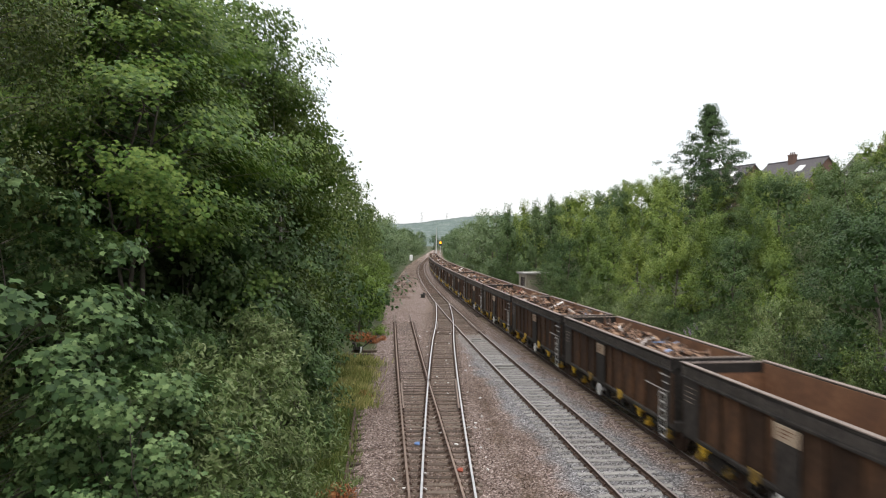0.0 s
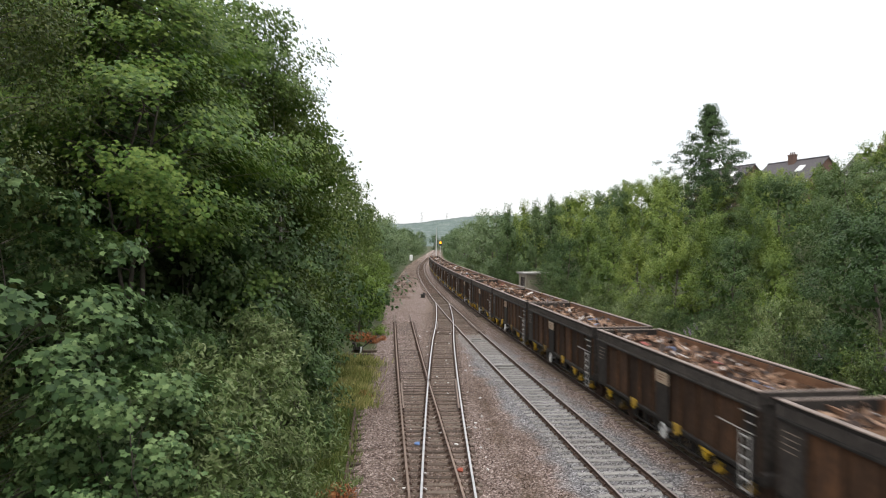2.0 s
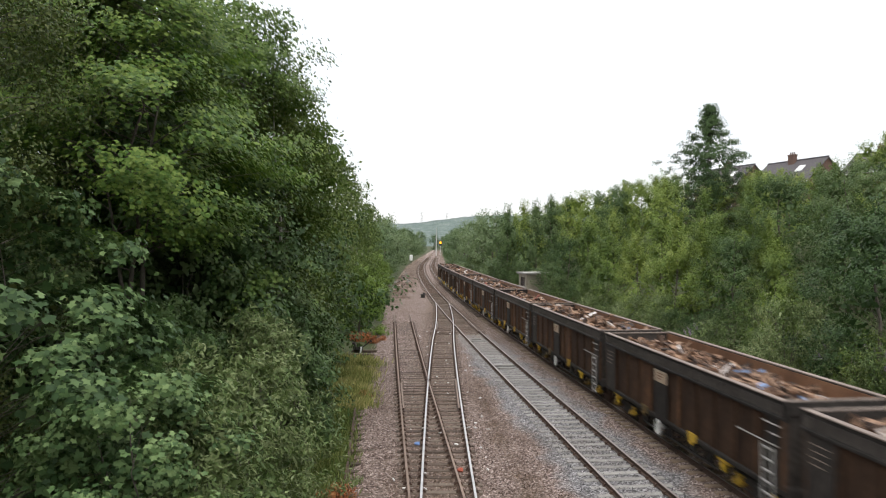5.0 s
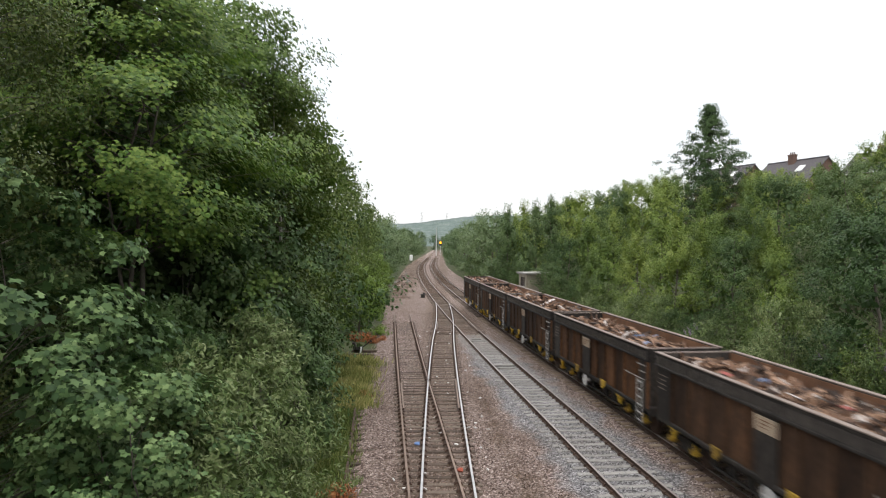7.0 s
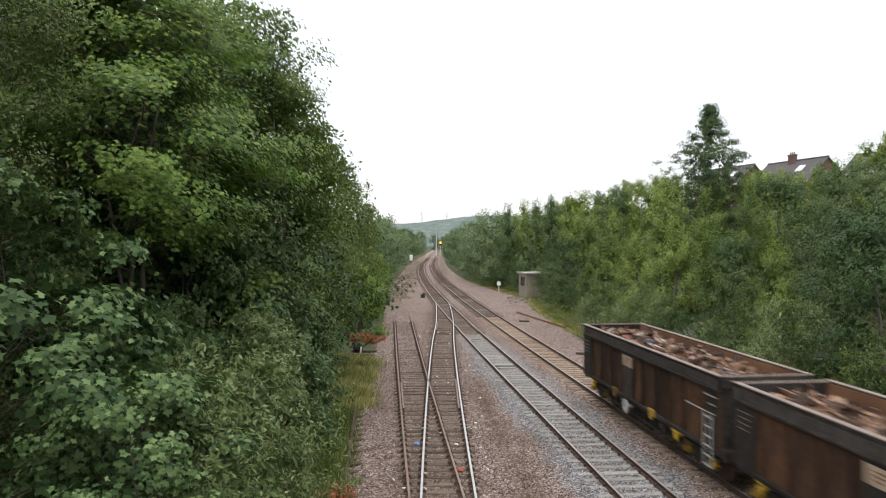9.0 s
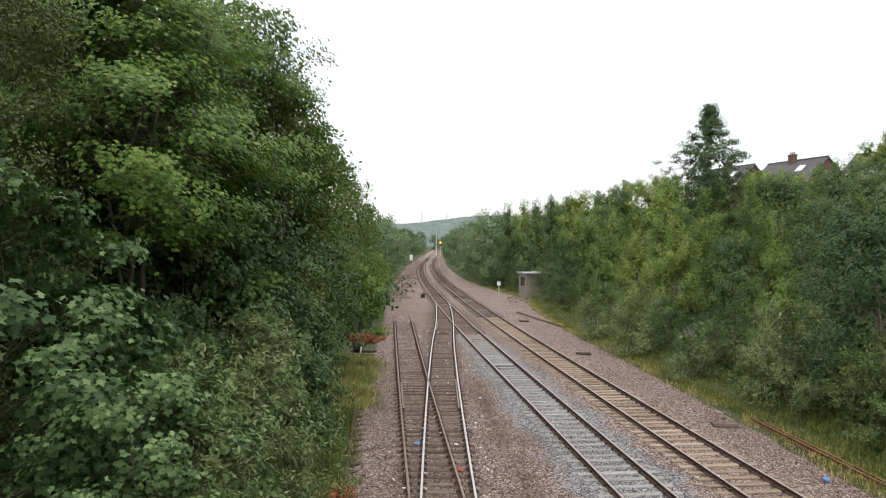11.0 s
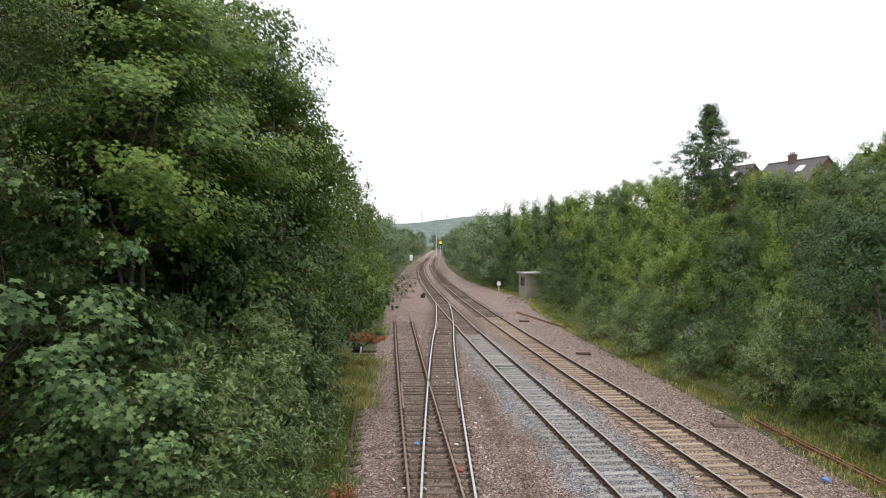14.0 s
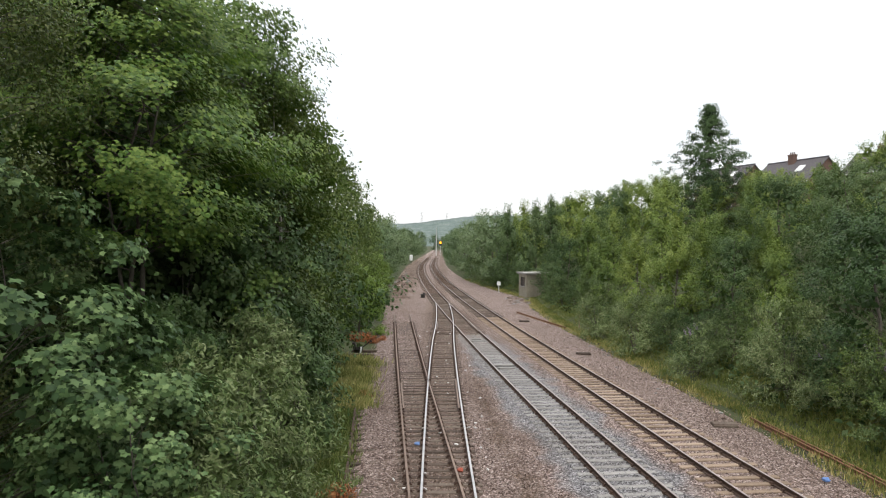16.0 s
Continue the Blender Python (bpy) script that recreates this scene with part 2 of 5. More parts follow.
BARK = material("grey_brown_bark", [(0.05, 0.042, 0.033), (0.10, 0.085, 0.07), (0.16, 0.14, 0.115)], scale=4, fine=30, stretch=(1, 1, 0.3), rough=0.95, bump=0.7)
BIRCH_BARK = material("white_birch_bark", [(0.10, 0.085, 0.07), (0.36, 0.34, 0.31), (0.55, 0.53, 0.50)], scale=4, fine=12, stretch=(1, 1, 2.5), rough=0.8, bump=0.4)
SYCAMORE = leaf_material("sycamore_leaf", [(0.040, 0.088, 0.012), (0.076, 0.145, 0.020), (0.114, 0.186, 0.028), (0.165, 0.232, 0.046)], translucent=0.32, leaf=0.6)
SYCAMORE_DARK = leaf_material("dark_sycamore_leaf", [(0.045, 0.090, 0.014), (0.086, 0.148, 0.025), (0.124, 0.19, 0.036), (0.17, 0.23, 0.056)], translucent=0.32)
# darker copy of the sycamore leaf, with shade put into the colour
SYCAMORE_SHADED = leaf_material("shaded_sycamore_leaf", [(0.030, 0.062, 0.019), (0.056, 0.104, 0.032), (0.090, 0.146, 0.050), (0.14, 0.205, 0.075)], rough=0.55, spec=0.22, leaf=0.55)
BIRCH = leaf_material("birch_leaf", [(0.040, 0.070, 0.012), (0.072, 0.112, 0.020), (0.108, 0.148, 0.032), (0.15, 0.185, 0.05)])
# birch leaf again, darkened so the two nearest trees look shaded
BIRCH_SHADED = leaf_material("shaded_birch_leaf", [(0.022, 0.036, 0.007), (0.038, 0.058, 0.011), (0.058, 0.078, 0.017), (0.09, 0.105, 0.03)])
YOUNG = leaf_material("young_birch_leaf", [(0.050, 0.090, 0.014), (0.109, 0.162, 0.027), (0.174, 0.230, 0.044), (0.24, 0.29, 0.070)], tree=0.32, leaf=0.16, translucent=0.18)
SALLOW = leaf_material("sallow_leaf", [(0.037, 0.066, 0.017), (0.071, 0.112, 0.030), (0.110, 0.152, 0.048), (0.19, 0.23, 0.10)], tree=0.3)
BUDDLEIA = leaf_material("buddleia_leaf", [(0.058, 0.090, 0.028), (0.106, 0.148, 0.050), (0.165, 0.210, 0.080), (0.26, 0.295, 0.14)], tree=0.1)
DARK_LEAF = leaf_material("dark_leaf", [(0.029, 0.060, 0.017), (0.051, 0.093, 0.026), (0.080, 0.126, 0.040), (0.125, 0.17, 0.066)], tree=0.3, leaf=0.22)
# leaf of the far trees, made paler to carry distance haze
FAR_LEAF = leaf_material("haze_tinted_leaf", [(0.062, 0.104, 0.042), (0.100, 0.150, 0.062), (0.145, 0.195, 0.085)], tree=0.4, leaf=0.2)
REDLEAF = leaf_material("browned_leaf", [(0.22, 0.075, 0.03), (0.35, 0.13, 0.05), (0.42, 0.21, 0.09)])
GRASS = leaf_material("dry_grass", [(0.11, 0.13, 0.03), (0.21, 0.20, 0.055), (0.33, 0.285, 0.10), (0.46, 0.39, 0.17)], rough=0.7)
STRAW = leaf_material("straw_grass", [(0.13, 0.17, 0.04), (0.24, 0.25, 0.075), (0.35, 0.33, 0.12), (0.46, 0.41, 0.19)], rough=0.7)
LIGHT_LEAF = leaf_material("light_green_leaf", [(0.07, 0.125, 0.016), (0.115, 0.18, 0.026), (0.16, 0.225, 0.04)], tree=0.1)
TURF_LEAF = leaf_material("yellow_green_leaf", [(0.05, 0.085, 0.015), (0.10, 0.145, 0.028), (0.16, 0.205, 0.05), (0.24, 0.27, 0.09)])
FLOWER = leaf_material("faded_purple_flower", [(0.15, 0.10, 0.17), (0.24, 0.17, 0.27), (0.33, 0.26, 0.34)])
GRASS_GREEN = leaf_material("verge_grass", [(0.065, 0.105, 0.024), (0.125, 0.165, 0.042), (0.20, 0.22, 0.07)], rough=0.7)
TURF = leaf_material("turf", [(0.07, 0.10, 0.02), (0.13, 0.16, 0.035), (0.22, 0.225, 0.065)], rough=0.7)
BRICK = material("red_brick", [(0.085, 0.05, 0.038), (0.13, 0.078, 0.06), (0.19, 0.12, 0.095)], scale=2, fine=10, stretch=(1, 1, 4), bump=0.3)
ROOF = material("slate_grey_tiles", [(0.05, 0.046, 0.049), (0.085, 0.077, 0.080), (0.13, 0.118, 0.121)], scale=2, fine=6, stretch=(1, 1, 5), bump=0.4, rough=0.8)
WHITE = material("white_paint", [(0.6, 0.6, 0.59), (0.78, 0.78, 0.77)], scale=3, fine=30, rough=0.5, bump=0.05)
DARK_GLASS = material("dark_window_glass", [(0.02, 0.022, 0.025), (0.04, 0.045, 0.05)], scale=1, fine=4, rough=0.16, bump=0, spec=0.6)
HUT_WALL = material("weathered_render", [(0.12, 0.108, 0.080), (0.21, 0.19, 0.145), (0.30, 0.275, 0.215)], scale=1.2, fine=9, bump=0.4, rough=0.95)
# bluish grey-green: the haze of distance is put into this colour
HILL = material("haze_tinted_wooded_hill", [(0.060, 0.088, 0.080), (0.105, 0.138, 0.122), (0.19, 0.215, 0.19)], scale=0.03, fine=0.12, bump=1.0, bump_size=6.0, rough=1.0)
LITTER = material("pale_litter", [(0.45, 0.44, 0.42), (0.7, 0.69, 0.67)], scale=9, per_object=0.4, rough=0.6)
BLUE = material("blue_plastic", [(0.08, 0.16, 0.38), (0.14, 0.25, 0.5)], scale=9, rough=0.45, bump=0)
RED_PLASTIC = material("red_plastic", [(0.26, 0.05, 0.03), (0.36, 0.09, 0.05)], scale=9, rough=0.5, bump=0)


def glow(name, color, strength):
    m = bpy.data.materials.new(name)
    m.use_nodes = True
    b = m.node_tree.nodes["Principled BSDF"]
    b.inputs["Base Color"].default_value = (*color, 1)
    b.inputs["Emission Color"].default_value = (*color, 1)
    b.inputs["Emission Strength"].default_value = strength
    return m


SIGNAL_GLOW = glow("amber_signal_light", (1.0, 0.38, 0.01), 3.0)

# ---------------- mesh helpers ----------------


def link_mesh(name, mesh, materials, parent=None, label="", m=None):
    ob = new(name, mesh)
    if not mesh.materials:
        for mat in (materials if isinstance(materials, (list, tuple)) else [materials]):
            mesh.materials.append(mat)
    if parent:
        ob.parent = parent
    if label:
        ob["label"] = label
    if m is not None:
        ob.matrix_basis = m
    return ob


def part(name, bm, mats, parent=None, label="", m=None):
    """Links a bmesh as one mesh object."""
    mesh = bpy.data.meshes.new(name)
    bm.to_mesh(mesh)
    bm.free()
    return link_mesh(name, mesh, mats, parent, label, m)


def empty(name, m=None):
    ob = new(name)
    ob.empty_display_size = 0.3
    if m is not None:
        ob.matrix_basis = m
    return ob


def box(bm, size, at, rot=(0, 0, 0), bevel=0.0, mat=0):
    """A box of that size, centred at a place."""
    r = bmesh.ops.create_cube(bm, size=1)
    vs = r["verts"]
    bmesh.ops.transform(bm, matrix=pose(*at, *rot) @ Matrix.Diagonal((*size, 1)), verts=vs)
    fs = {f for v in vs for f in v.link_faces}
    for f in fs:
        f.material_index = mat
    if bevel:
        es = list({e for v in vs for e in v.link_edges})
        out = bmesh.ops.bevel(bm, geom=es, offset=bevel, segments=1, affect="EDGES")
        for f in out["faces"]:
            f.material_index = mat
    return bm


def rod(bm, a, b, r1, r2=None, seg=10, mat=0):
    a, b = Vector(a), Vector(b)
    d = b - a
    q = d.to_track_quat("Z", "Y").to_matrix().to_4x4()
    out = bmesh.ops.create_cone(bm, cap_ends=True, segments=seg, radius1=r1, radius2=r1 if r2 is None else r2, depth=d.length,
                                matrix=Matrix.Translation((a + b) / 2) @ q)
    for f in {f for v in out["verts"] for f in v.link_faces}:
        f.material_index = mat
    return bm


def array_mesh(name, verts, counts, mats=None, smooth=False):
    """A mesh from an array of corners; counts: how many corners in a row each face takes."""
    me = bpy.data.meshes.new(name)
    n = len(verts)
    me.vertices.add(n)
    me.vertices.foreach_set("co", np.ascontiguousarray(verts, dtype=np.float32).ravel())
    me.loops.add(n)
    me.loops.foreach_set("vertex_index", np.arange(n, dtype=np.int32))
    counts = np.asarray(counts, dtype=np.int32)
    me.polygons.add(len(counts))
    me.polygons.foreach_set("loop_start", np.concatenate(([0], np.cumsum(counts)[:-1])).astype(np.int32))
    if mats is not None:
        me.polygons.foreach_set("material_index", np.asarray(mats, dtype=np.int32))
    me.update(calc_edges=True)
    return me


# ---------------- plan of the lines ----------------
def line_right(y):
    """The right-hand main line: straight, then a wide curve to the right, then straight again."""
    yy = min(y, 248.0)
    return 11.11 - 0.09987 * yy + 0.0002296 * max(0.0, yy - 35.0) ** 2


def line_middle(y):
    return line_right(y) - 3.48


X2_AT = [(-60, 1.9), (-10, 0.75), (5, 0.43), (18.8, 0.16), (35, 0.01), (50, 0.015), (60, 0.14), (67, 0.15), (75, 0.07), (84, line_middle(84))]


def line_crossover(y):
    """From the near points to the middle line, through a turnout."""
    p = X2_AT
    for i in range(len(p) - 1):
        if y <= p[i + 1][0] or i == len(p) - 2:
            (x0, y0), (x1, y1) = p[i], p[i + 1]
            m0 = (p[i + 1][1] - p[i - 1][1]) / (p[i + 1][0] - p[i - 1][0]) if i > 0 else (y1 - y0) / (x1 - x0)
            m1 = (p[i + 2][1] - p[i][1]) / (p[i + 2][0] - p[i][0]) if i + 2 < len(p) else -0.075
            h = x1 - x0
            t = (y - x0) / h
            return (2 * t ** 3 - 3 * t ** 2 + 1) * y0 + (t ** 3 - 2 * t ** 2 + t) * h * m0 + (-2 * t ** 3 + 3 * t ** 2) * y1 + (t ** 3 - t ** 2) * h * m1


def line_siding(y):
    return 1.464 - 0.0862 * y + 0.000115 * y * y


def edge_right(y):
    return line_right(y) + float(np.interp(y, [-50, 5, 20.4, 33, 60, 77, 92, 108, 140, 300], [3.2, 3.4, 3.6, 4.4, 5.1, 6.3, 8.2, 6.6, 4.8, 4.0]))


def edge_left(y):
    return float(np.interp(y, [-50, 0, 19.4, 41, 55, 90, 124, 215, 300, 600], [-1.5, -2.2, -2.9, -4.8, -5.0, -7.0, -8.9, -11.4, -11.6, -10.0]))


def ground_z(x, y):
    """The cutting: a flat bed, a high bank on one side and a low one on the other."""
    r, l = edge_right(y), edge_left(y)
    fade = 1.0 if y < 420 else max(0.0, 1 - (y - 420) / 500)
    if x > r:
        u = x - r - 1.2
        z = 0.0 if u < 0 else min(u * 0.48, 8.0) + max(0.0, min(u, 140) - 16.7) * 0.115
        return -0.30 + z * fade + 0.12 * noise.noise((x * 0.4, y * 0.4, 0)) * (u > 0)
    if x < l:
        u = l - x - 1.0
        z = 0.0 if u < 0 else min(u * 0.3, 3.0) + max(0.0, min(u, 90) - 10) * 0.03
        return -0.30 + z * fade + 0.12 * noise.noise((x * 0.4, y * 0.4, 3)) * (u > 0)
    return -0.30


def build_ground():
    xs = sorted({*(float(v) for v in np.arange(-40, 80.1, 1.5)), *(float(v) for v in np.arange(-160, -40, 10)), *(float(v) for v in np.arange(90, 220, 10)), -3000., -1500., -700., -350., 350., 700., 1500., 3000.})
    ys = sorted({*(float(v) for v in np.arange(-30, 160, 2.0)), *(float(v) for v in np.arange(160, 640, 10)), *(float(v) for v in np.arange(-560, -30, 20)), -3000., -1500., 800., 1000., 1400., 2000., 3500.})
    verts = [(x, y, ground_z(x, y)) for y in ys for x in xs]
    w = len(xs)
    faces = [(j * w + i, j * w + i + 1, (j + 1) * w + i + 1, (j + 1) * w + i) for j in range(len(ys) - 1) for i in range(w - 1)]
    me = bpy.data.meshes.new("ground")
    me.from_pydata(verts, [], faces)
    for p in me.polygons:
        p.use_smooth = True
    tagged(link_mesh("ground", me, EARTH), "grassy brown earth of the railway cutting", "ground", kind="structure")


def build_trackbed():
    ys = [float(v) for v in (*range(-560, -20, 20), *np.arange(-20, 130, 1.0), *range(130, 640, 5))]
    verts, faces = [], []
    n = 26
    for y in ys:
        l, r = edge_left(y), edge_right(y)
        for i in range(n + 1):
            x = l + (r - l) * i / n
            jag = 0.35 * noise.noise((y * 0.5, i * 9.1, 0)) if i in (0, n) else 0
            shoulder = 0.06 * (abs(x - line_right(y)) < 1.7 or abs(x - line_middle(y)) < 1.7)
            shoulder = max(shoulder, 0.062 * (y < 84 and line_siding(y) - 2.2 < x < line_crossover(y) + 2.0))
            z = -0.26 + shoulder + 0.03 * noise.noise((x * 1.3, y * 1.3, 5)) - (0.10 if i in (0, n) else 0)
            verts.append((x + jag, y, z))
    w = n + 1
    faces = [(j * w + i, j * w + i + 1, (j + 1) * w + i + 1, (j + 1) * w + i) for j in range(len(ys) - 1) for i in range(n)]
    me = bpy.data.meshes.new("trackbed")
    me.from_pydata(verts, [], faces)
    for p in me.polygons:
        p.use_smooth = True
    ob = tagged(link_mesh("trackbed", me, BALLAST), "reddish-brown and grey stone ballast with earthy patches", "ballast", kind="structure")
    # loose stones
    rng = np.random.default_rng(5)
    k = 30000
    yy = 12 + 62 * rng.random(k) ** 1.7
    lo = np.array([edge_left(v) for v in yy])
    hi = np.array([edge_right(v) for v in yy])
    xx = lo + (hi - lo) * rng.random(k)
    octa = np.array([(1, 0, 0), (0, 1, 0), (-1, 0, 0), (0, -1, 0), (0, 0, 1), (0, 0, -1)], float)
    tri = np.array([(0, 1, 4), (1, 2, 4), (2, 3, 4), (3, 0, 4)])
    shape = octa[None] * (0.020 + 0.028 * rng.random((k, 6, 1)))
    a = rng.random(k) * 6.28
    c, s = np.cos(a), np.sin(a)
    pts = np.stack((shape[..., 0] * c[:, None] - shape[..., 1] * s[:, None], shape[..., 0] * s[:, None] + shape[..., 1] * c[:, None], shape[..., 2]), -1)
    mid = np.abs(xx - np.array([line_right(v) for v in yy])) < 1.7
    mid |= np.abs(xx - np.array([line_middle(v) for v in yy])) < 1.7
    mid |= (xx > np.array([line_siding(v) - 2.2 for v in yy])) & (xx < np.array([line_crossover(v) + 2.0 for v in yy]))
    pts += np.stack((xx, yy, -0.25 + 0.06 * mid), -1)[:, None]
    me = array_mesh("stones", pts[:, tri].reshape(-1, 3), np.full(k * 4, 3))
    tagged(link_mesh("stones", me, BALLAST, ob), kind="stuff")


RAIL_PROFILE = [(-0.07, -0.16), (0.07, -0.16), (0.07, -0.148), (0.012, -0.125), (0.012, -0.045), (0.036, -0.034), (0.036, -0.006),
                (0.028, 0.0), (-0.028, 0.0), (-0.036, -0.006), (-0.036, -0.034), (-0.012, -0.045), (-0.012, -0.125), (-0.07, -0.148)]


def rail_mesh(path, dz=0.0):
    """Sweeps the rail's section along a list of plan points."""
    verts, faces, mats = [], [], []
    k = len(RAIL_PROFILE)
    for i, (x, y) in enumerate(path):
        a, b = path[max(0, i - 1)], path[min(len(path) - 1, i + 1)]
        d = Vector((b[0] - a[0], b[1] - a[1])).normalized()
        for px, pz in RAIL_PROFILE:
            verts.append((x + d.y * px, y - d.x * px, pz + dz))
    for i in range(len(path) - 1):
        for j in range(k):
            j2 = (j + 1) % k
            faces.append((i * k + j, i * k + j2, (i + 1) * k + j2, (i + 1) * k + j))
            mats.append(1 if j in (6, 7, 8) else 0)
    faces.append(tuple(range(k)))
    faces.append(tuple(reversed(range(len(verts) - k, len(verts)))))
    mats += [0, 0]
    me = bpy.data.meshes.new("rail")
    me.from_pydata(verts, [], faces)
    me.polygons.foreach_set("material_index", mats)
    me.update()
    return me


def heading(fn, y):
    return math.atan2(fn(y + 0.5) - fn(y - 0.5), 1.0)


def offset_path(fn, off, ys):
    out = []
    for y in ys:
        a = heading(fn, y)
        out.append((fn(y) + off * math.cos(a), y - off * math.sin(a)))
    return out


def steps(a, b, d):
    n = max(1, int(round((b - a) / d)))
    return [a + (b - a) * i / n for i in range(n + 1)]


def sleeper_mesh(name, length, width, height, rng):
    bm = bmesh.new()
    box(bm, (length, width, height), (0, 0, -height / 2), bevel=0.018)
    for v in bm.verts:
        v.co += Vector((rng.uniform(-.012, .012), rng.uniform(-.012, .012), rng.uniform(-.006, .006)))
    me = bpy.data.meshes.new(name)
    bm.to_mesh(me)
    bm.free()
    return me


def chair_verts(x, y, a, k=1.0):
    """A low iron chair under a rail, as an eight-cornered block with sloped sides."""
    pts = []
    for sx, sy, sz in ((-.18, -.10, -.18), (.18, -.10, -.18), (.18, .10, -.18), (-.18, .10, -.18), (-.11, -.08, -.08), (.11, -.08, -.08), (.11, .08, -.08), (-.11, .08, -.08)):
        pts.append((x + k * (sx * math.cos(a) + sy * math.sin(a)), y + k * (sy * math.cos(a) - sx * math.sin(a)), sz - 0.04 * (1 - k)))
    return pts


CHAIR_FACES = [(0, 1, 5, 4), (1, 2, 6, 5), (2, 3, 7, 6), (3, 0, 4, 7), (4, 5, 6, 7)]


def build_track(label, fn, rails, y0, y1, spacing, mat_sleeper, mat_side, mat_top, sleeper=(2.6, 0.25, 0.14), top=-0.165, split=130.0,
                length_fn=None, chair_mat=None, more_chairs=(), swap=None):
    """rails: offset, first y, last y. Sleepers from y0 to y1; single parts up to split."""
    rng = random.Random(int(abs(y1) * 7 + spacing * 100))
    t = tagged(empty("railway_track"), label, "railway track", "railway tracks", "structure")
    for fnr, off, a, b in rails:
        ys = ([a] if a < -30 else []) + steps(max(a, -30), b, 1.5)
        link_mesh("rail", rail_mesh(offset_path(fnr, off, ys)), [mat_side, mat_top], t)
    variants = {}
    pts, cpts = [], []
    y = y0
    while y < y1:
        a = heading(fn, y)
        ln = sleeper[0] if length_fn is None else round(length_fn(y)[1], 1)
        cx = fn(y) if length_fn is None else length_fn(y)[0]
        yy = y + rng.uniform(-.03, .03)
        if y > -12 and y < split:
            other = swap is not None and swap[0] < y < swap[1]
            key = (ln, rng.randrange(3), other)
            if key not in variants:
                variants[key] = sleeper_mesh("sleeper", ln, sleeper[1], sleeper[2], rng)
            link_mesh("sleeper", variants[key], swap[2] if other else mat_sleeper, t, m=pose(cx, yy, top + rng.uniform(-.012, .006), 0, 0, -math.degrees(a) + rng.uniform(-1, 1)))
            for fnr, off, ra, rb in (*rails, *more_chairs):
                if ra <= yy <= rb:
                    cpts.append(chair_verts(fnr(yy) + off, yy, a, 0.85 if chair_mat else 0.62))
        elif y >= split:
            pts.append((cx, yy, a, ln))
        y += spacing
    if pts:
        bm = bmesh.new()
        for cx, yy, a, ln in pts:
            box(bm, (ln, sleeper[1], 0.1), (cx, yy, top - 0.05), (0, 0, -math.degrees(a)))
        tagged(part("distant_sleepers", bm, BALLAST, t), kind="stuff")
    if cpts:
        me = bpy.data.meshes.new("rail_chair_row")
        me.from_pydata([v for c in cpts for v in c], [], [tuple(i * 8 + k for k in f) for i in range(len(cpts)) for f in CHAIR_FACES])
        tagged(link_mesh("rail_chair_row", me, chair_mat or mat_side, t, "rusty iron rail chairs"), kind="stuff")
    return t


G = 0.752
FAR_END = 620.0


def build_tracks():
    build_track("main line with dark rusty rails on bleached timber sleepers", line_right, [(line_right, -G, -560, FAR_END), (line_right, G, -560, FAR_END)], -12, 330, 0.60, TIMBER_TAN, RUST_RAIL, STEEL_DULL, (2.6, 0.26, 0.14), -0.16, 108, swap=(68, 110, TIMBER_OLD))
    build_track("main line with worn rails on grey sleepers sunk in ballast", line_middle, [(line_middle, -G, -560, FAR_END), (line_middle, G, -560, FAR_END)], -12, 330, 0.62, CONCRETE, RUST_RAIL, STEEL_DULL, (2.5, 0.26, 0.14), -0.174, 100, swap=(55, 102, TIMBER_OLD))

    def shared(y):
        # long timbers carry both routes near the points
        lo, hi = min(line_siding(y), line_crossover(y)) - 1.02, max(line_siding(y), line_crossover(y)) + 1.02
        if y > 39:
            lo, hi = line_crossover(y) - 1.1, line_crossover(y) + 1.1
        if y > 62:
            hi = line_middle(y) + 1.0
        return (lo + hi) / 2, hi - lo

    build_track("crossover with polished rails on dark timber sleepers", line_crossover, [(line_crossover, -G, -12, 84), (line_crossover, G, -12, 81)], -12, 82, 0.66, TIMBER_OLD, RUST_RAIL, STEEL_TOP, (2.6, 0.26, 0.14), -0.172, 130, length_fn=shared, chair_mat=RUST_RAIL, more_chairs=[(line_siding, -G, -12, 39), (line_siding, G, -12, 39)])
    s = build_track("disused siding with brown rails ending in ballast", line_siding, [(line_siding, -G, -12, 69.9), (line_siding, G, -12, 69.9)], 39.3, 64, 0.66, TIMBER_OLD, RUST_RAIL, BROWN_TOP, (2.1, 0.25, 0.14), -0.188, 130, chair_mat=RUST_RAIL)
    for fnr, off, a, b in ((line_siding, -G + 0.11, 30, 35.5), (line_crossover, G - 0.11, 30, 36.5), (line_middle, G - 0.11, 56, 63), (line_crossover, -G + 0.11, 57, 63)):
        link_mesh("check_rail", rail_mesh(offset_path(fnr, off, steps(a, b, 1.0)), -0.01), [RUST_RAIL, BROWN_TOP], s, "short rusty check rail")


# ---------------- plants ----------------
RHOMB = np.array([(0, -0.5, 0), (0.32, 0.05, 0.05), (0, 0.5, -0.04), (-0.32, 0.05, 0.05)])
SLIM = np.array([(0, -0.5, 0), (0.15, 0.0, 0.03), (0, 0.5, -0.05), (-0.15, 0.0, 0.03)])
LOBED_LOW = np.array([(0, -0.5, 0), (0.55, -0.12, -0.04), (0.22, 0.10, 0.04), (0.0, 0.56, -0.07), (-0.22, 0.10, 0.04), (-0.55, -0.12, -0.04)])
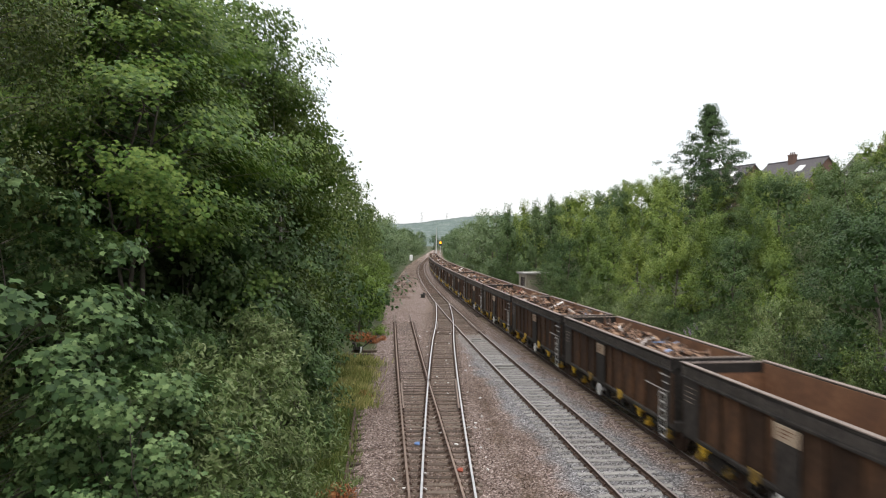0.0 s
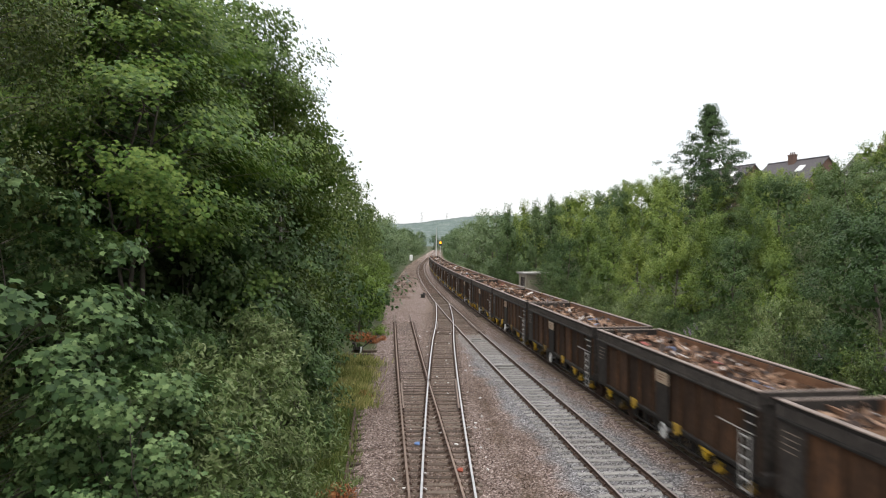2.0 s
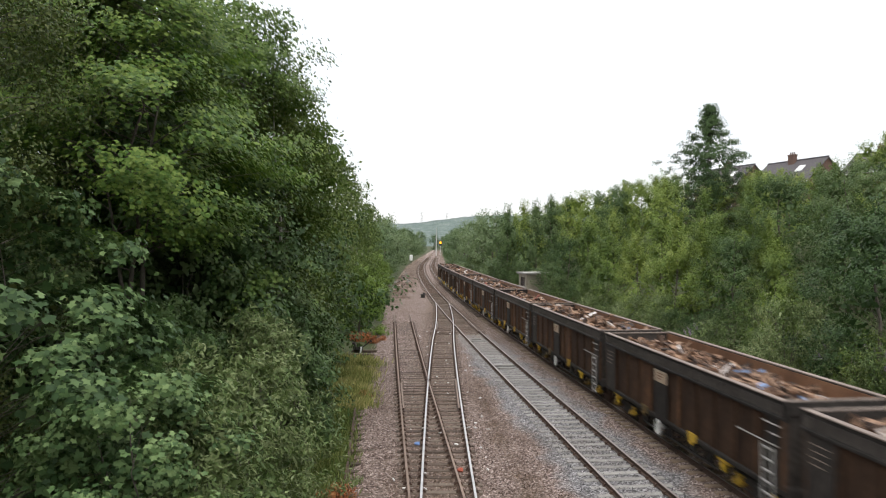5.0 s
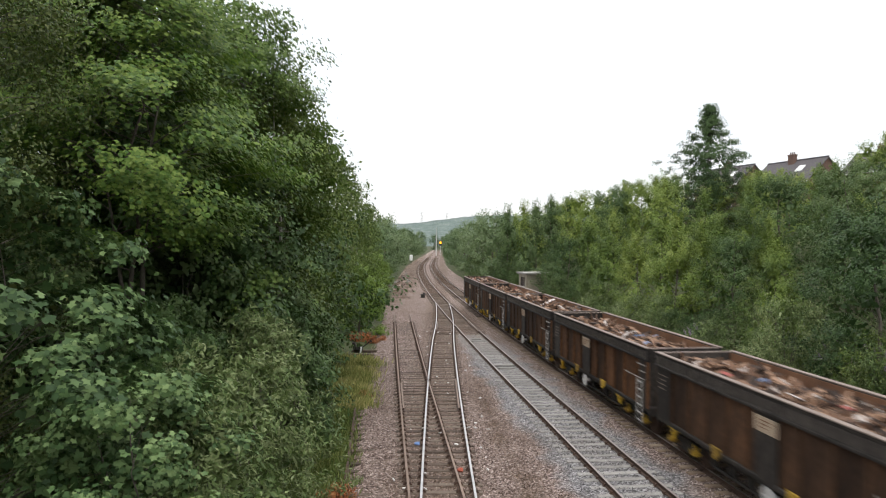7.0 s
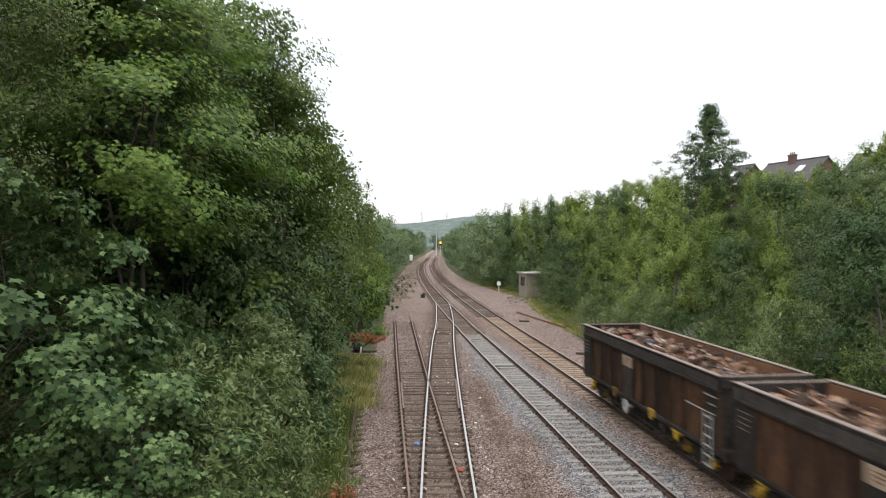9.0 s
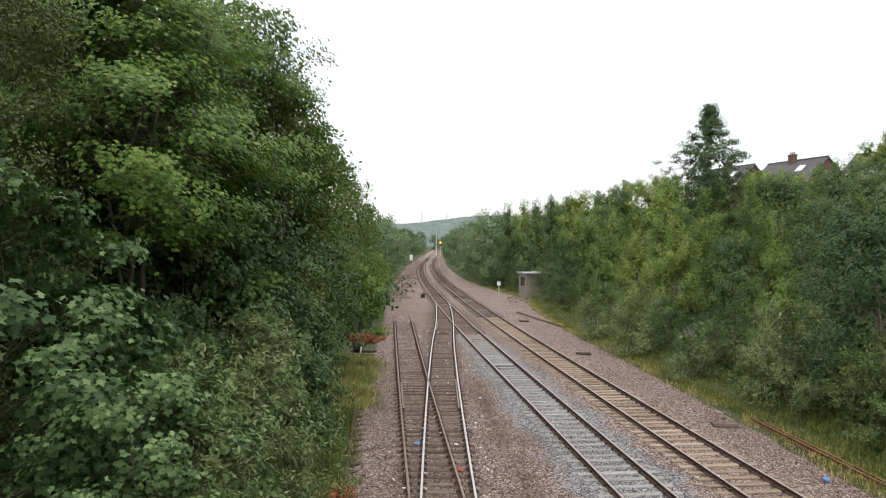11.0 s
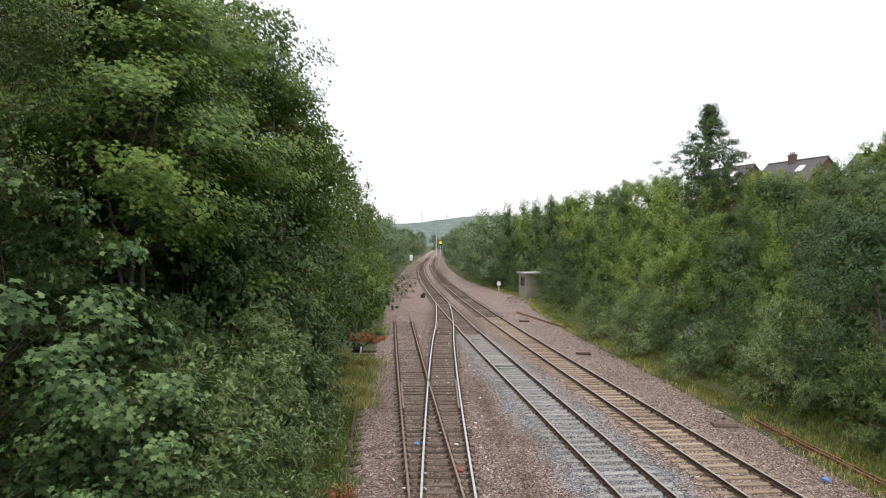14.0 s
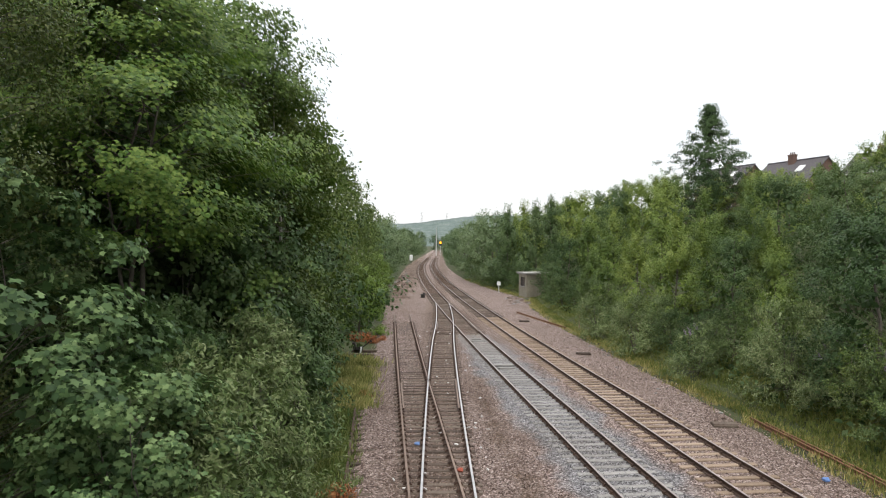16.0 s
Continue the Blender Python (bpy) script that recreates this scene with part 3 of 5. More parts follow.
LOBED = np.array([(0, -0.5, 0), (0.26, -0.42, 0.02), (0.22, -0.12, 0.03), (0.56, 0.02, -0.05), (0.24, 0.16, 0.03), (0.0, 0.56, -0.07),
                  (-0.24, 0.16, 0.03), (-0.56, 0.02, -0.05), (-0.22, -0.12, 0.03), (-0.26, -0.42, 0.02)])


def leaf_verts(pos, size, shape, rng, up=0.6, droop=0.0, outward=0.6, centres=None):
    n = len(pos)
    nor = rng.normal(size=(n, 3))
    nor /= np.linalg.norm(nor, axis=1, keepdims=True)
    face = np.stack((pos[:, 0], pos[:, 1], np.zeros(n)), -1)
    face /= np.linalg.norm(face, axis=1, keepdims=True) + 0.15
    if centres is not None:
        # leaves turn outwards from the middle of their own clump
        away = pos - centres
        away /= np.linalg.norm(away, axis=1, keepdims=True) + 0.05
        face = face * 0.3 + away * 0.9
        face[:, 2] += 0.45
    else:
        face = face * outward + np.array((0, 0, 1.0))
    nor = nor * (1 - up) + face * up
    nor /= np.linalg.norm(nor, axis=1, keepdims=True)
    ax = rng.normal(size=(n, 3)) + np.array((0, 0, -droop))
    ax -= nor * (ax * nor).sum(1, keepdims=True)
    ax /= np.linalg.norm(ax, axis=1, keepdims=True) + 1e-9
    sd = np.cross(ax, nor)
    s = size[:, None, None]
    return pos[:, None] + s * (shape[None, :, 0:1] * sd[:, None] + shape[None, :, 1:2] * ax[:, None] + shape[None, :, 2:3] * nor[:, None])


def tube(verts, faces, pts, radii, seg):
    """Appends a tapered tube through points."""
    base = len(verts)
    for i, (p, r) in enumerate(zip(pts, radii)):
        d = (Vector(pts[min(i + 1, len(pts) - 1)]) - Vector(pts[max(i - 1, 0)])).normalized()
        u = d.orthogonal().normalized()
        w = d.cross(u)
        for k in range(seg):
            a = 2 * math.pi * k / seg
            verts.append(tuple(Vector(p) + u * (r * math.cos(a)) + w * (r * math.sin(a))))
    for i in range(len(pts) - 1):
        for k in range(seg):
            k2 = (k + 1) % seg
            faces.append((base + i * seg + k, base + i * seg + k2, base + (i + 1) * seg + k2, base + (i + 1) * seg + k))


def plant(seed, height, base, width, clusters, sprays, leaves, leaf, shape, spray_len, rise=0.5, up=0.6, droop=0.2, trunk=0.12, stems=1,
          profile=None, inner=0.35, jitter=0.10, lean=0.0, flat=1.0, core_leaves=260, core_size=2.4, scatter=(0.40, 0.40, 0.28), outward=0.6, low=1.15, clump=True, wild=0.55, hollow=None):
    """Wood and leaf meshes of a tree or bush: stems, a branch to each cluster, and leafy sprays at its end."""
    rng = np.random.default_rng(seed)
    profile = profile or (lambda t: (1 - t) ** 0.6 * (0.35 + 0.65 * min(1, t * 4)))
    verts, faces = [], []
    spines = []
    for s in range(stems):
        a = rng.random() * 6.28
        spread = 0 if stems == 1 else width * (0.2 + 0.35 * rng.random())
        bend = rng.normal(size=(6, 2)) * height * 0.012
        top = height * (1.0 if s == 0 else 0.7 + 0.28 * rng.random())
        pts = []
        for i in range(6):
            t = i / 5
            pts.append((math.cos(a) * spread * t ** 1.2 + bend[i, 0] * (i > 0) + lean * t * height, math.sin(a) * spread * t ** 1.2 + bend[i, 1] * (i > 0), top * 0.97 * t - 0.15 * (i == 0)))
        r0 = trunk * (1 if stems == 1 else 0.6)
        tube(verts, faces, pts, [r0 * (1.15 - 1.08 * (i / 5)) for i in range(6)], 7 if r0 > 0.07 else 5)
        spines.append(np.array(pts))
    stem_faces, stem_verts = len(faces), len(verts)
    lob = rng.random(4) * 6.28
    pos, mids = [], []
    for c in range(clusters):
        t = rng.random() ** low
        ang = rng.random() * 6.28
        sp = spines[rng.integers(stems)]
        z = base + (height - base) * t
        r_max = width * profile(t) * (1 + 0.15 * math.sin(3 * ang + lob[0] + 4 * t) + 0.11 * math.sin(5 * ang + lob[1] - 9 * t) + 0.08 * math.sin(11 * t + lob[2]))
        rr = max(0.05, r_max) * (inner + (1 - inner) * math.sqrt(rng.random()))
        zs = min(max(0.1 * height, z - rr * rise), sp[-1][2])
        k = np.interp(zs, sp[:, 2], np.arange(6))
        root = np.array([np.interp(k, np.arange(6), sp[:, j]) for j in range(3)])
        out = np.array((math.cos(ang), math.sin(ang), 0.0))
        tip = np.array((root[0] * 0.6, root[1] * 0.6, 0)) + out * rr + np.array((lean * z * 0.4, 0, z))
        if hollow and np.linalg.norm(tip - np.array(hollow[:3])) < hollow[3]:
            continue
        mid = (root + tip) / 2 + np.array((0, 0, 0.08 * rr)) + rng.normal(size=3) * 0.04 * rr
        rb = max(0.006, trunk * 0.22 * (1 - t * 0.7) * min(1, rr / (width * 0.5) + 0.2))
        tube(verts, faces, [tuple(root), tuple(mid), tuple(tip)], [rb, rb * 0.7, rb * 0.25], 3)
        for s in range(sprays):
            d = out * 0.75 + np.array((0, 0, rise)) + rng.normal(size=3) * wild
            d[2] = d[2] * flat
            d /= np.linalg.norm(d)
            ln = spray_len * (0.5 + 0.8 * rng.random())
            start = tip + np.clip(rng.normal(size=3), -1.5, 1.5) * spray_len * np.array(scatter) - d * ln * 0.4
            q = rng.random(leaves)
            p = start + np.outer(q * ln, d) + np.clip(rng.normal(size=(leaves, 3)), -1.7, 1.7) * jitter
            p[:, 2] -= droop * (q * ln) ** 2 / max(ln, 0.1)
            pos.append(p)
            mids.append(np.repeat((tip - out * spray_len * 0.35 - np.array((0, 0, spray_len * 0.25)))[None], leaves, 0))
    pos, mids = np.concatenate(pos), np.concatenate(mids)
    pos[:, 2] = np.maximum(pos[:, 2], 0.02)
    size = leaf * (0.65 + 0.6 * rng.random(len(pos)))
    # oversized leaves added inside the crown to block light and make it look solid
    core = np.repeat(pos[rng.integers(len(pos), size=core_leaves)], 1, axis=0)
    core[:, :2] *= (0.35 + 0.4 * rng.random((core_leaves, 1)))
    core[:, 2] = base + (core[:, 2] - base) * 0.9
    pos = np.concatenate((pos, core))
    mids = np.concatenate((mids, core * np.array((0.6, 0.6, 1.0))))
    size = np.concatenate((size, leaf * core_size * (0.7 + 0.6 * rng.random(core_leaves))))
    lv = leaf_verts(pos, size, shape, rng, up, droop * 2, outward, mids if clump else None)
    wood = bpy.data.meshes.new("trunk")
    wood.from_pydata(verts[:stem_verts], [], faces[:stem_faces])
    limbs = bpy.data.meshes.new("branchwork")
    limbs.from_pydata(verts[stem_verts:], [], [tuple(k - stem_verts for k in f) for f in faces[stem_faces:]])
    for me in (wood, limbs):
        me.polygons.foreach_set("use_smooth", [True] * len(me.polygons))
    crown = array_mesh("crown", lv.reshape(-1, 3), np.full(len(pos), len(shape)))
    return wood, crown, limbs


def place_plant(name, meshes, mats, m, label, category, group=""):
    e = tagged(empty(name, m), label, category, group)
    link_mesh("trunk", meshes[0], mats[0], e)
    tagged(link_mesh("branchwork", meshes[2], BARK, e), kind="stuff")
    crown = link_mesh("crown", meshes[1], mats[1], e)
    if meshes[1].materials[0] != mats[1]:
        crown.material_slots[0].link = "OBJECT"
        crown.material_slots[0].material = mats[1]
    return e


def scaled(x, y, s, turn, dz=0.0, sz=None):
    return pose(x, y, ground_z(x, y) + dz, 0, 0, turn) @ Matrix.Diagonal((s, s, sz or s, 1))


def cone_profile(t):
    return (1 - t) ** 0.85 * (0.55 + 0.45 * min(1, t * 5)) + 0.03


def round_profile(t):
    return max(0.05, math.sin(math.pi * min(0.98, 0.16 + 0.80 * t)) ** 0.6)


def tall_profile(t):
    return max(0.06, math.sin(math.pi * min(0.985, 0.10 + 0.88 * t)) ** 0.75)


def bush_profile(t):
    return max(0.15, (1 - t * t) ** 0.5)


# ---------------- wagons ----------------
WAGON_LEN, WAGON_PITCH = 12.84, 13.57
TOP, SILL, HALF = 3.235, 1.08, 1.40


def bogie(parent, y):
    b = link_mesh("bogie", bogie.frame_mesh, GRIME, parent, m=pose(0, y, 0)) if bogie.frame_mesh else None
    if b is None:
        bm = bmesh.new()
        for sx in (-1, 1):
            box(bm, (0.10, 2.3, 0.22), (sx * 1.02, 0, 0.62), bevel=0.03)
            box(bm, (0.12, 0.55, 0.34), (sx * 1.02, 0, 0.50), bevel=0.04)
            for dy in (-0.25, -0.08, 0.09, 0.26):
                rod(bm, (sx * 1.03, dy, 0.30), (sx * 1.03, dy, 0.56), 0.055, seg=8)
            rod(bm, (sx * 1.05, -1.1, 0.35), (sx * 1.05, 1.1, 0.35), 0.025, seg=6)
        box(bm, (2.1, 0.45, 0.25), (0, 0, 0.72), bevel=0.03)
        b = part("bogie", bm, GRIME, parent, "black grimy two-axle bogie", pose(0, y, 0))
        bogie.frame_mesh = b.data
    for dy in (-0.85, 0.85):
        if not bogie.wheel_mesh:
            bm = bmesh.new()
            rod(bm, (-1.05, 0, 0), (1.05, 0, 0), 0.075, seg=10)
            for sx in (-1, 1):
                rod(bm, (sx * 0.69, 0, 0), (sx * 0.80, 0, 0), 0.46, seg=24)
                rod(bm, (sx * 0.675, 0, 0), (sx * 0.69, 0, 0), 0.49, 0.49, seg=24)
                rod(bm, (sx * 0.80, 0, 0), (sx * 0.86, 0, 0), 0.17, 0.13, seg=14)
            w = part("wheelset", bm, RUST_RAIL, b, "steel wheels with bright treads", pose(0, dy, 0.46))
            bogie.wheel_mesh = w.data
        else:
            link_mesh("wheelset", bogie.wheel_mesh, RUST_RAIL, b, "steel wheels with bright treads", pose(0, dy, 0.46))
        for sx in (-1, 1):
            if not bogie.box_mesh:
                bm = bmesh.new()
                box(bm, (0.18, 0.24, 0.24), (0, 0, 0), bevel=0.05)
                rod(bm, (0.08, 0, 0), (0.15, 0, 0), 0.11, 0.09, seg=12)
                rod(bm, (-0.08, 0, 0), (-0.15, 0, 0), 0.11, 0.09, seg=12)
                box(bm, (0.12, 0.30, 0.07), (0, 0, 0.16), bevel=0.03)
                o = part("axlebox", bm, DULL_YELLOW, b, "worn yellow axlebox", pose(sx * 1.1, dy, 0.50))
                bogie.box_mesh = o.data
            else:
                link_mesh("axlebox", bogie.box_mesh, DULL_YELLOW, b, "worn yellow axlebox", pose(sx * 1.1, dy, 0.50))
    return b


bogie.frame_mesh = bogie.wheel_mesh = bogie.box_mesh = None


RIM = 0.50


def build_wagon(plate_y, wheel_y, paint, look_word):
    w = tagged(empty("open_wagon"), look_word + " bogie open wagon loaded with scrap metal", "goods wagon", "wagons of the passing train")
    L = WAGON_LEN
    n = 11
    bay = (L - 0.16) / n
    low, high = SILL - 0.06, TOP - RIM + 0.04
    for sx in (-1, 1):
        bm = bmesh.new()
        box(bm, (0.03, L - 0.2, TOP - SILL - 0.1), (sx * 1.235, 0, (TOP + SILL) / 2))
        part("inner_lining", bm, WAGON_INSIDE, w, "rusty orange inner side")
        bm = bmesh.new()
        box(bm, (0.045, bay - 0.02, high - low), (0, 0, 0), bevel=0.008)
        pan = part("side_panel", bm, paint, w, "rust-streaked steel panel", pose(sx * 1.275, -L / 2 + 0.08 + bay / 2, (high + low) / 2))
        for i in range(1, n):
            link_mesh("side_panel", pan.data, paint, w, "rust-streaked steel panel", pose(sx * 1.275, -L / 2 + 0.08 + bay * (i + 0.5), (high + low) / 2))
        # end posts and side stanchions
        bm = bmesh.new()
        box(bm, (0.10, 0.10, high - low), (0, 0, 0), bevel=0.02)
        rib = part("stanchion", bm, paint, w, m=pose(sx * 1.318, -L / 2 + 0.08, (high + low) / 2))
        for i in range(1, n + 1):
            link_mesh("stanchion", rib.data, paint, w, m=pose(sx * 1.318, -L / 2 + 0.08 + bay * i, (high + low) / 2))
        # sooty plates: under the data panel, and at both ends
        for yy, ww in ((plate_y, 1.05), (L / 2 - 0.62, 1.0), (-L / 2 + 0.40, 0.6)):
            bm = bmesh.new()
            box(bm, (0.02, ww, high - low - 0.06), (0, 0, 0), bevel=0.006)
            part("side_plate", bm, WAGON_GREY, w, "sooty grey steel plate", pose(sx * 1.372, yy, (high + low) / 2))
        bm = bmesh.new()
        box(bm, (0.016, 1.0, 0.40), (0, 0, 0), bevel=0.004)
        part("data_panel", bm, PLATE, w, "faded ochre data panel", pose(sx * 1.388, plate_y, 2.46))
        bm = bmesh.new()
        for k in range(3):
            box(bm, (0.006, 0.62 - 0.14 * k, 0.03), (0, 0.05 * k, 0.10 - 0.09 * k))
        tagged(part("data_panel_bars", bm, RUST_BRIGHT, w, "faded bars of lettering", pose(sx * 1.398, plate_y, 2.46)), kind="stuff")
        bm = bmesh.new()
        for k in range(4):
            box(bm, (0.006, 0.62 - 0.1 * (k % 2), 0.028), (0, 0.04 * k, 0.24 - 0.15 * k))
        tagged(part("end_panel_bars", bm, WAGON_EDGE, w, "pale bars of worn lettering", pose(sx * 1.387, L / 2 - 0.62, 2.3)), kind="stuff")
        # lower edge and solebar, with a row of short legs
        bm = bmesh.new()
        box(bm, (0.13, L - 0.05, 0.13), (sx * 1.32, 0, SILL - 0.05), bevel=0.02)
        box(bm, (0.08, L - 1.0, 0.22), (sx * 0.98, 0, SILL - 0.18), bevel=0.02)
        for k in range(n + 1):
            box(bm, (0.10, 0.12, 0.16), (sx * 1.25, -L / 2 + 0.08 + bay * k, SILL - 0.15), (0, sx * 24, 0), bevel=0.015)
        part("solebar", bm, WAGON_GREY, w, "sooty grey solebar")
        # short ladder at one end, grab rails above and beside it
        bm = bmesh.new()
        y0 = -L / 2 + 0.58
        for dy in (-0.23, 0.23):
            box(bm, (0.02, 0.06, 1.55), (sx * 1.43, y0 + dy, 1.27))
        for k in range(6):
            box(bm, (0.05, 0.44, 0.035), (sx * 1.43, y0, 0.56 + 0.28 * k))
        part("ladder", bm, LADDER_STEEL, w, "pale steel ladder")
        for ya, yb, z in ((-6.2, -4.42, 2.10), (-6.3, -5.65, 2.60), (-6.25, -5.9, 2.36)):
            bm = bmesh.new()
            rod(bm, (sx * 1.43, ya, z), (sx * 1.43, yb, z), 0.022, seg=6)
            for yy in (ya + 0.03, yb - 0.03):
                rod(bm, (sx * 1.36, yy, z), (sx * 1.43, yy, z), 0.018, seg=6)
            part("grab_rail", bm, GRIMY_STEEL, w, "thin pale grab rail")
        # hand brake wheel: a dished rim with spokes
        bm = bmesh.new()
        for k in range(18):
            a, c = k * math.pi / 9, (k + 1) * math.pi / 9
            rod(bm, (sx * 1.36, wheel_y + 0.23 * math.cos(a), 0.70 + 0.23 * math.sin(a)), (sx * 1.36, wheel_y + 0.23 * math.cos(c), 0.70 + 0.23 * math.sin(c)), 0.035, seg=6)
        for k in range(5):
            a = k * math.tau / 5
            rod(bm, (sx * 1.33, wheel_y, 0.70), (sx * 1.36, wheel_y + 0.22 * math.cos(a), 0.70 + 0.22 * math.sin(a)), 0.035, seg=5)
        rod(bm, (sx * 1.31, wheel_y, 0.70), (sx * 1.325, wheel_y, 0.70), 0.21, seg=18)
        rod(bm, (sx * 1.10, wheel_y, 0.70), (sx * 1.37, wheel_y, 0.70), 0.06, seg=8)
        part("brake_wheel", bm, PALE, w, "pale round handbrake wheel")
        for yy, z, mt, lb in ((5.1, 1.06, YELLOW, "bright yellow brake box"), (-3.45, 1.03, YELLOW, "bright yellow brake box")):
            bm = bmesh.new()
            box(bm, (0.20, 0.62, 0.20), (0, 0, 0), bevel=0.06)
            box(bm, (0.16, 0.24, 0.18), (-sx * 0.02, 0.12, -0.17), bevel=0.05)
            rod(bm, (-sx * 0.02, 0.12, -0.24), (-sx * 0.02, 0.12, -0.34), 0.06, seg=8)
            part("brake_box", bm, mt, w, lb, pose(sx * 1.26, yy, z - 0.10))
        for yy in (2.1, -1.65):
            bm = bmesh.new()
            box(bm, (0.05, 0.50, 0.26), (0, 0, 0), bevel=0.02)
            box(bm, (0.08, 0.22, 0.14), (0, 0.08, -0.18), bevel=0.03)
            part("lifting_bracket", bm, DULL_YELLOW, w, "grimy yellow lifting bracket", pose(sx * 1.395, yy, 1.08))
    # rim: a bright scraped flange over a deep dark web, drawn in towards the side below
    for sx in (-1, 1):
        bm = bmesh.new()
        ends = []
        prof = [(1.245, TOP - 0.02), (1.40, TOP - 0.02), (1.40, TOP - 0.09), (1.368, TOP - 0.11), (1.368, TOP - 0.38), (1.412, TOP - 0.42), (1.412, TOP - RIM + 0.02), (1.33, TOP - RIM), (1.245, TOP - RIM)]
        for y in (-L / 2, L / 2):
            ends.append([bm.verts.new((sx * x, y, z)) for x, z in prof])
        for k in range(len(prof)):
            k2 = (k + 1) % len(prof)
            bm.faces.new((ends[0][k], ends[0][k2], ends[1][k2], ends[1][k]))
        bm.faces.new(ends[0])
        bm.faces.new(list(reversed(ends[1])))
        bmesh.ops.recalc_face_normals(bm, faces=bm.faces)
        box(bm, (0.17, L + 0.01, 0.035), (sx * 1.335, 0, TOP - 0.004), bevel=0.008, mat=1)
        part("top_rim", bm, [WAGON_GREY, WAGON_EDGE], w, "dark grey rim with scraped edge")
    for sy in (-1, 1):
        bm = bmesh.new()
        box(bm, (2.47, 0.12, 0.34), (0, sy * (L / 2 - 0.065), TOP - 0.20), bevel=0.02, mat=0)
        box(bm, (2.47, 0.13, 0.03), (0, sy * (L / 2 - 0.068), TOP - 0.018), bevel=0.006, mat=1)
        part("end_rim", bm, [WAGON_GREY, WAGON_EDGE], w, "dark grey rim with scraped edge")
    bm = bmesh.new()
    for i in range(32):
        for sx in (-1, 1):
            box(bm, (0.05, 0.13, 0.26), (sx * 1.386, -L / 2 + 0.2 + i * (L - 0.4) / 31, TOP - 0.245), bevel=0.01)
    tagged(part("rim_stiffening", bm, WAGON_SOOT, w), kind="stuff")
    for sy in (-1, 1):
        bm = bmesh.new()
        box(bm, (2.55, 0.05, TOP - SILL - 0.3), (0, sy * (L / 2 - 0.08), (TOP - 0.3 + SILL) / 2), mat=0)
        box(bm, (2.5, 0.012, TOP - SILL - 0.1), (0, sy * (L / 2 - 0.115), (TOP + SILL) / 2), mat=1)
        for x in (-0.85, 0, 0.85):
            box(bm, (0.12, 0.08, TOP - SILL - 0.3), (x, sy * (L / 2 - 0.03), (TOP - 0.3 + SILL) / 2), bevel=0.015)
        part("end_panel", bm, [WAGON_GREY, WAGON_INSIDE], w, "grey steel end with stiffeners")
        bm = bmesh.new()
        box(bm, (2.6, 0.16, 0.34), (0, sy * (L / 2 - 0.02), SILL - 0.10), bevel=0.03)
        part("headstock", bm, GRIME, w)
        for sx in (-1, 1):
            bm = bmesh.new()
            rod(bm, (sx * 0.87, sy * (L / 2 + 0.05), 1.02), (sx * 0.87, sy * (L / 2 + 0.30), 1.02), 0.09, seg=10)
            rod(bm, (sx * 0.87, sy * (L / 2 + 0.30), 1.02), (sx * 0.87, sy * (L / 2 + 0.35), 1.02), 0.23, seg=16)
            part("buffer", bm, GRIME, w)
        bm = bmesh.new()
        rod(bm, (0, sy * (L / 2), 0.98), (0, sy * (L / 2 + 0.35), 0.92), 0.05, seg=8)
        part("coupling", bm, GRIME, w)
    bm = bmesh.new()
    box(bm, (2.55, L - 0.2, 0.10), (0, 0, SILL), mat=0)
    box(bm, (0.5, L - 0.4, 0.3), (0, 0, SILL - 0.2), mat=0)
    box(bm, (1.8, 1.2, 0.4), (0.1, -1.2, SILL - 0.3), bevel=0.06, mat=0)
    rod(bm, (-0.7, 1.2, SILL - 0.3), (-0.7, 2.6, SILL - 0.3), 0.2, seg=12)
    # bars and blocks added to darken the open space under the body
    for sx in (-1, 1):
        box(bm, (0.06, 7.4, 0.12), (sx * 1.05, 0, 0.78))
        box(bm, (0.05, 5.6, 0.07), (sx * 1.08, 0.2, 0.42))
        for y in (-2.9, -2.0, -0.9, 0.9, 1.9, 3.0):
            box(bm, (0.10, 0.42, 0.44), (sx * 1.0, y, 0.62), bevel=0.03)
    part("underframe", bm, GRIME, w, "black underframe with tanks and brake gear")
    bogie(w, -L / 2 + 1.64)
    bogie(w, L / 2 - 1.64)
    return w


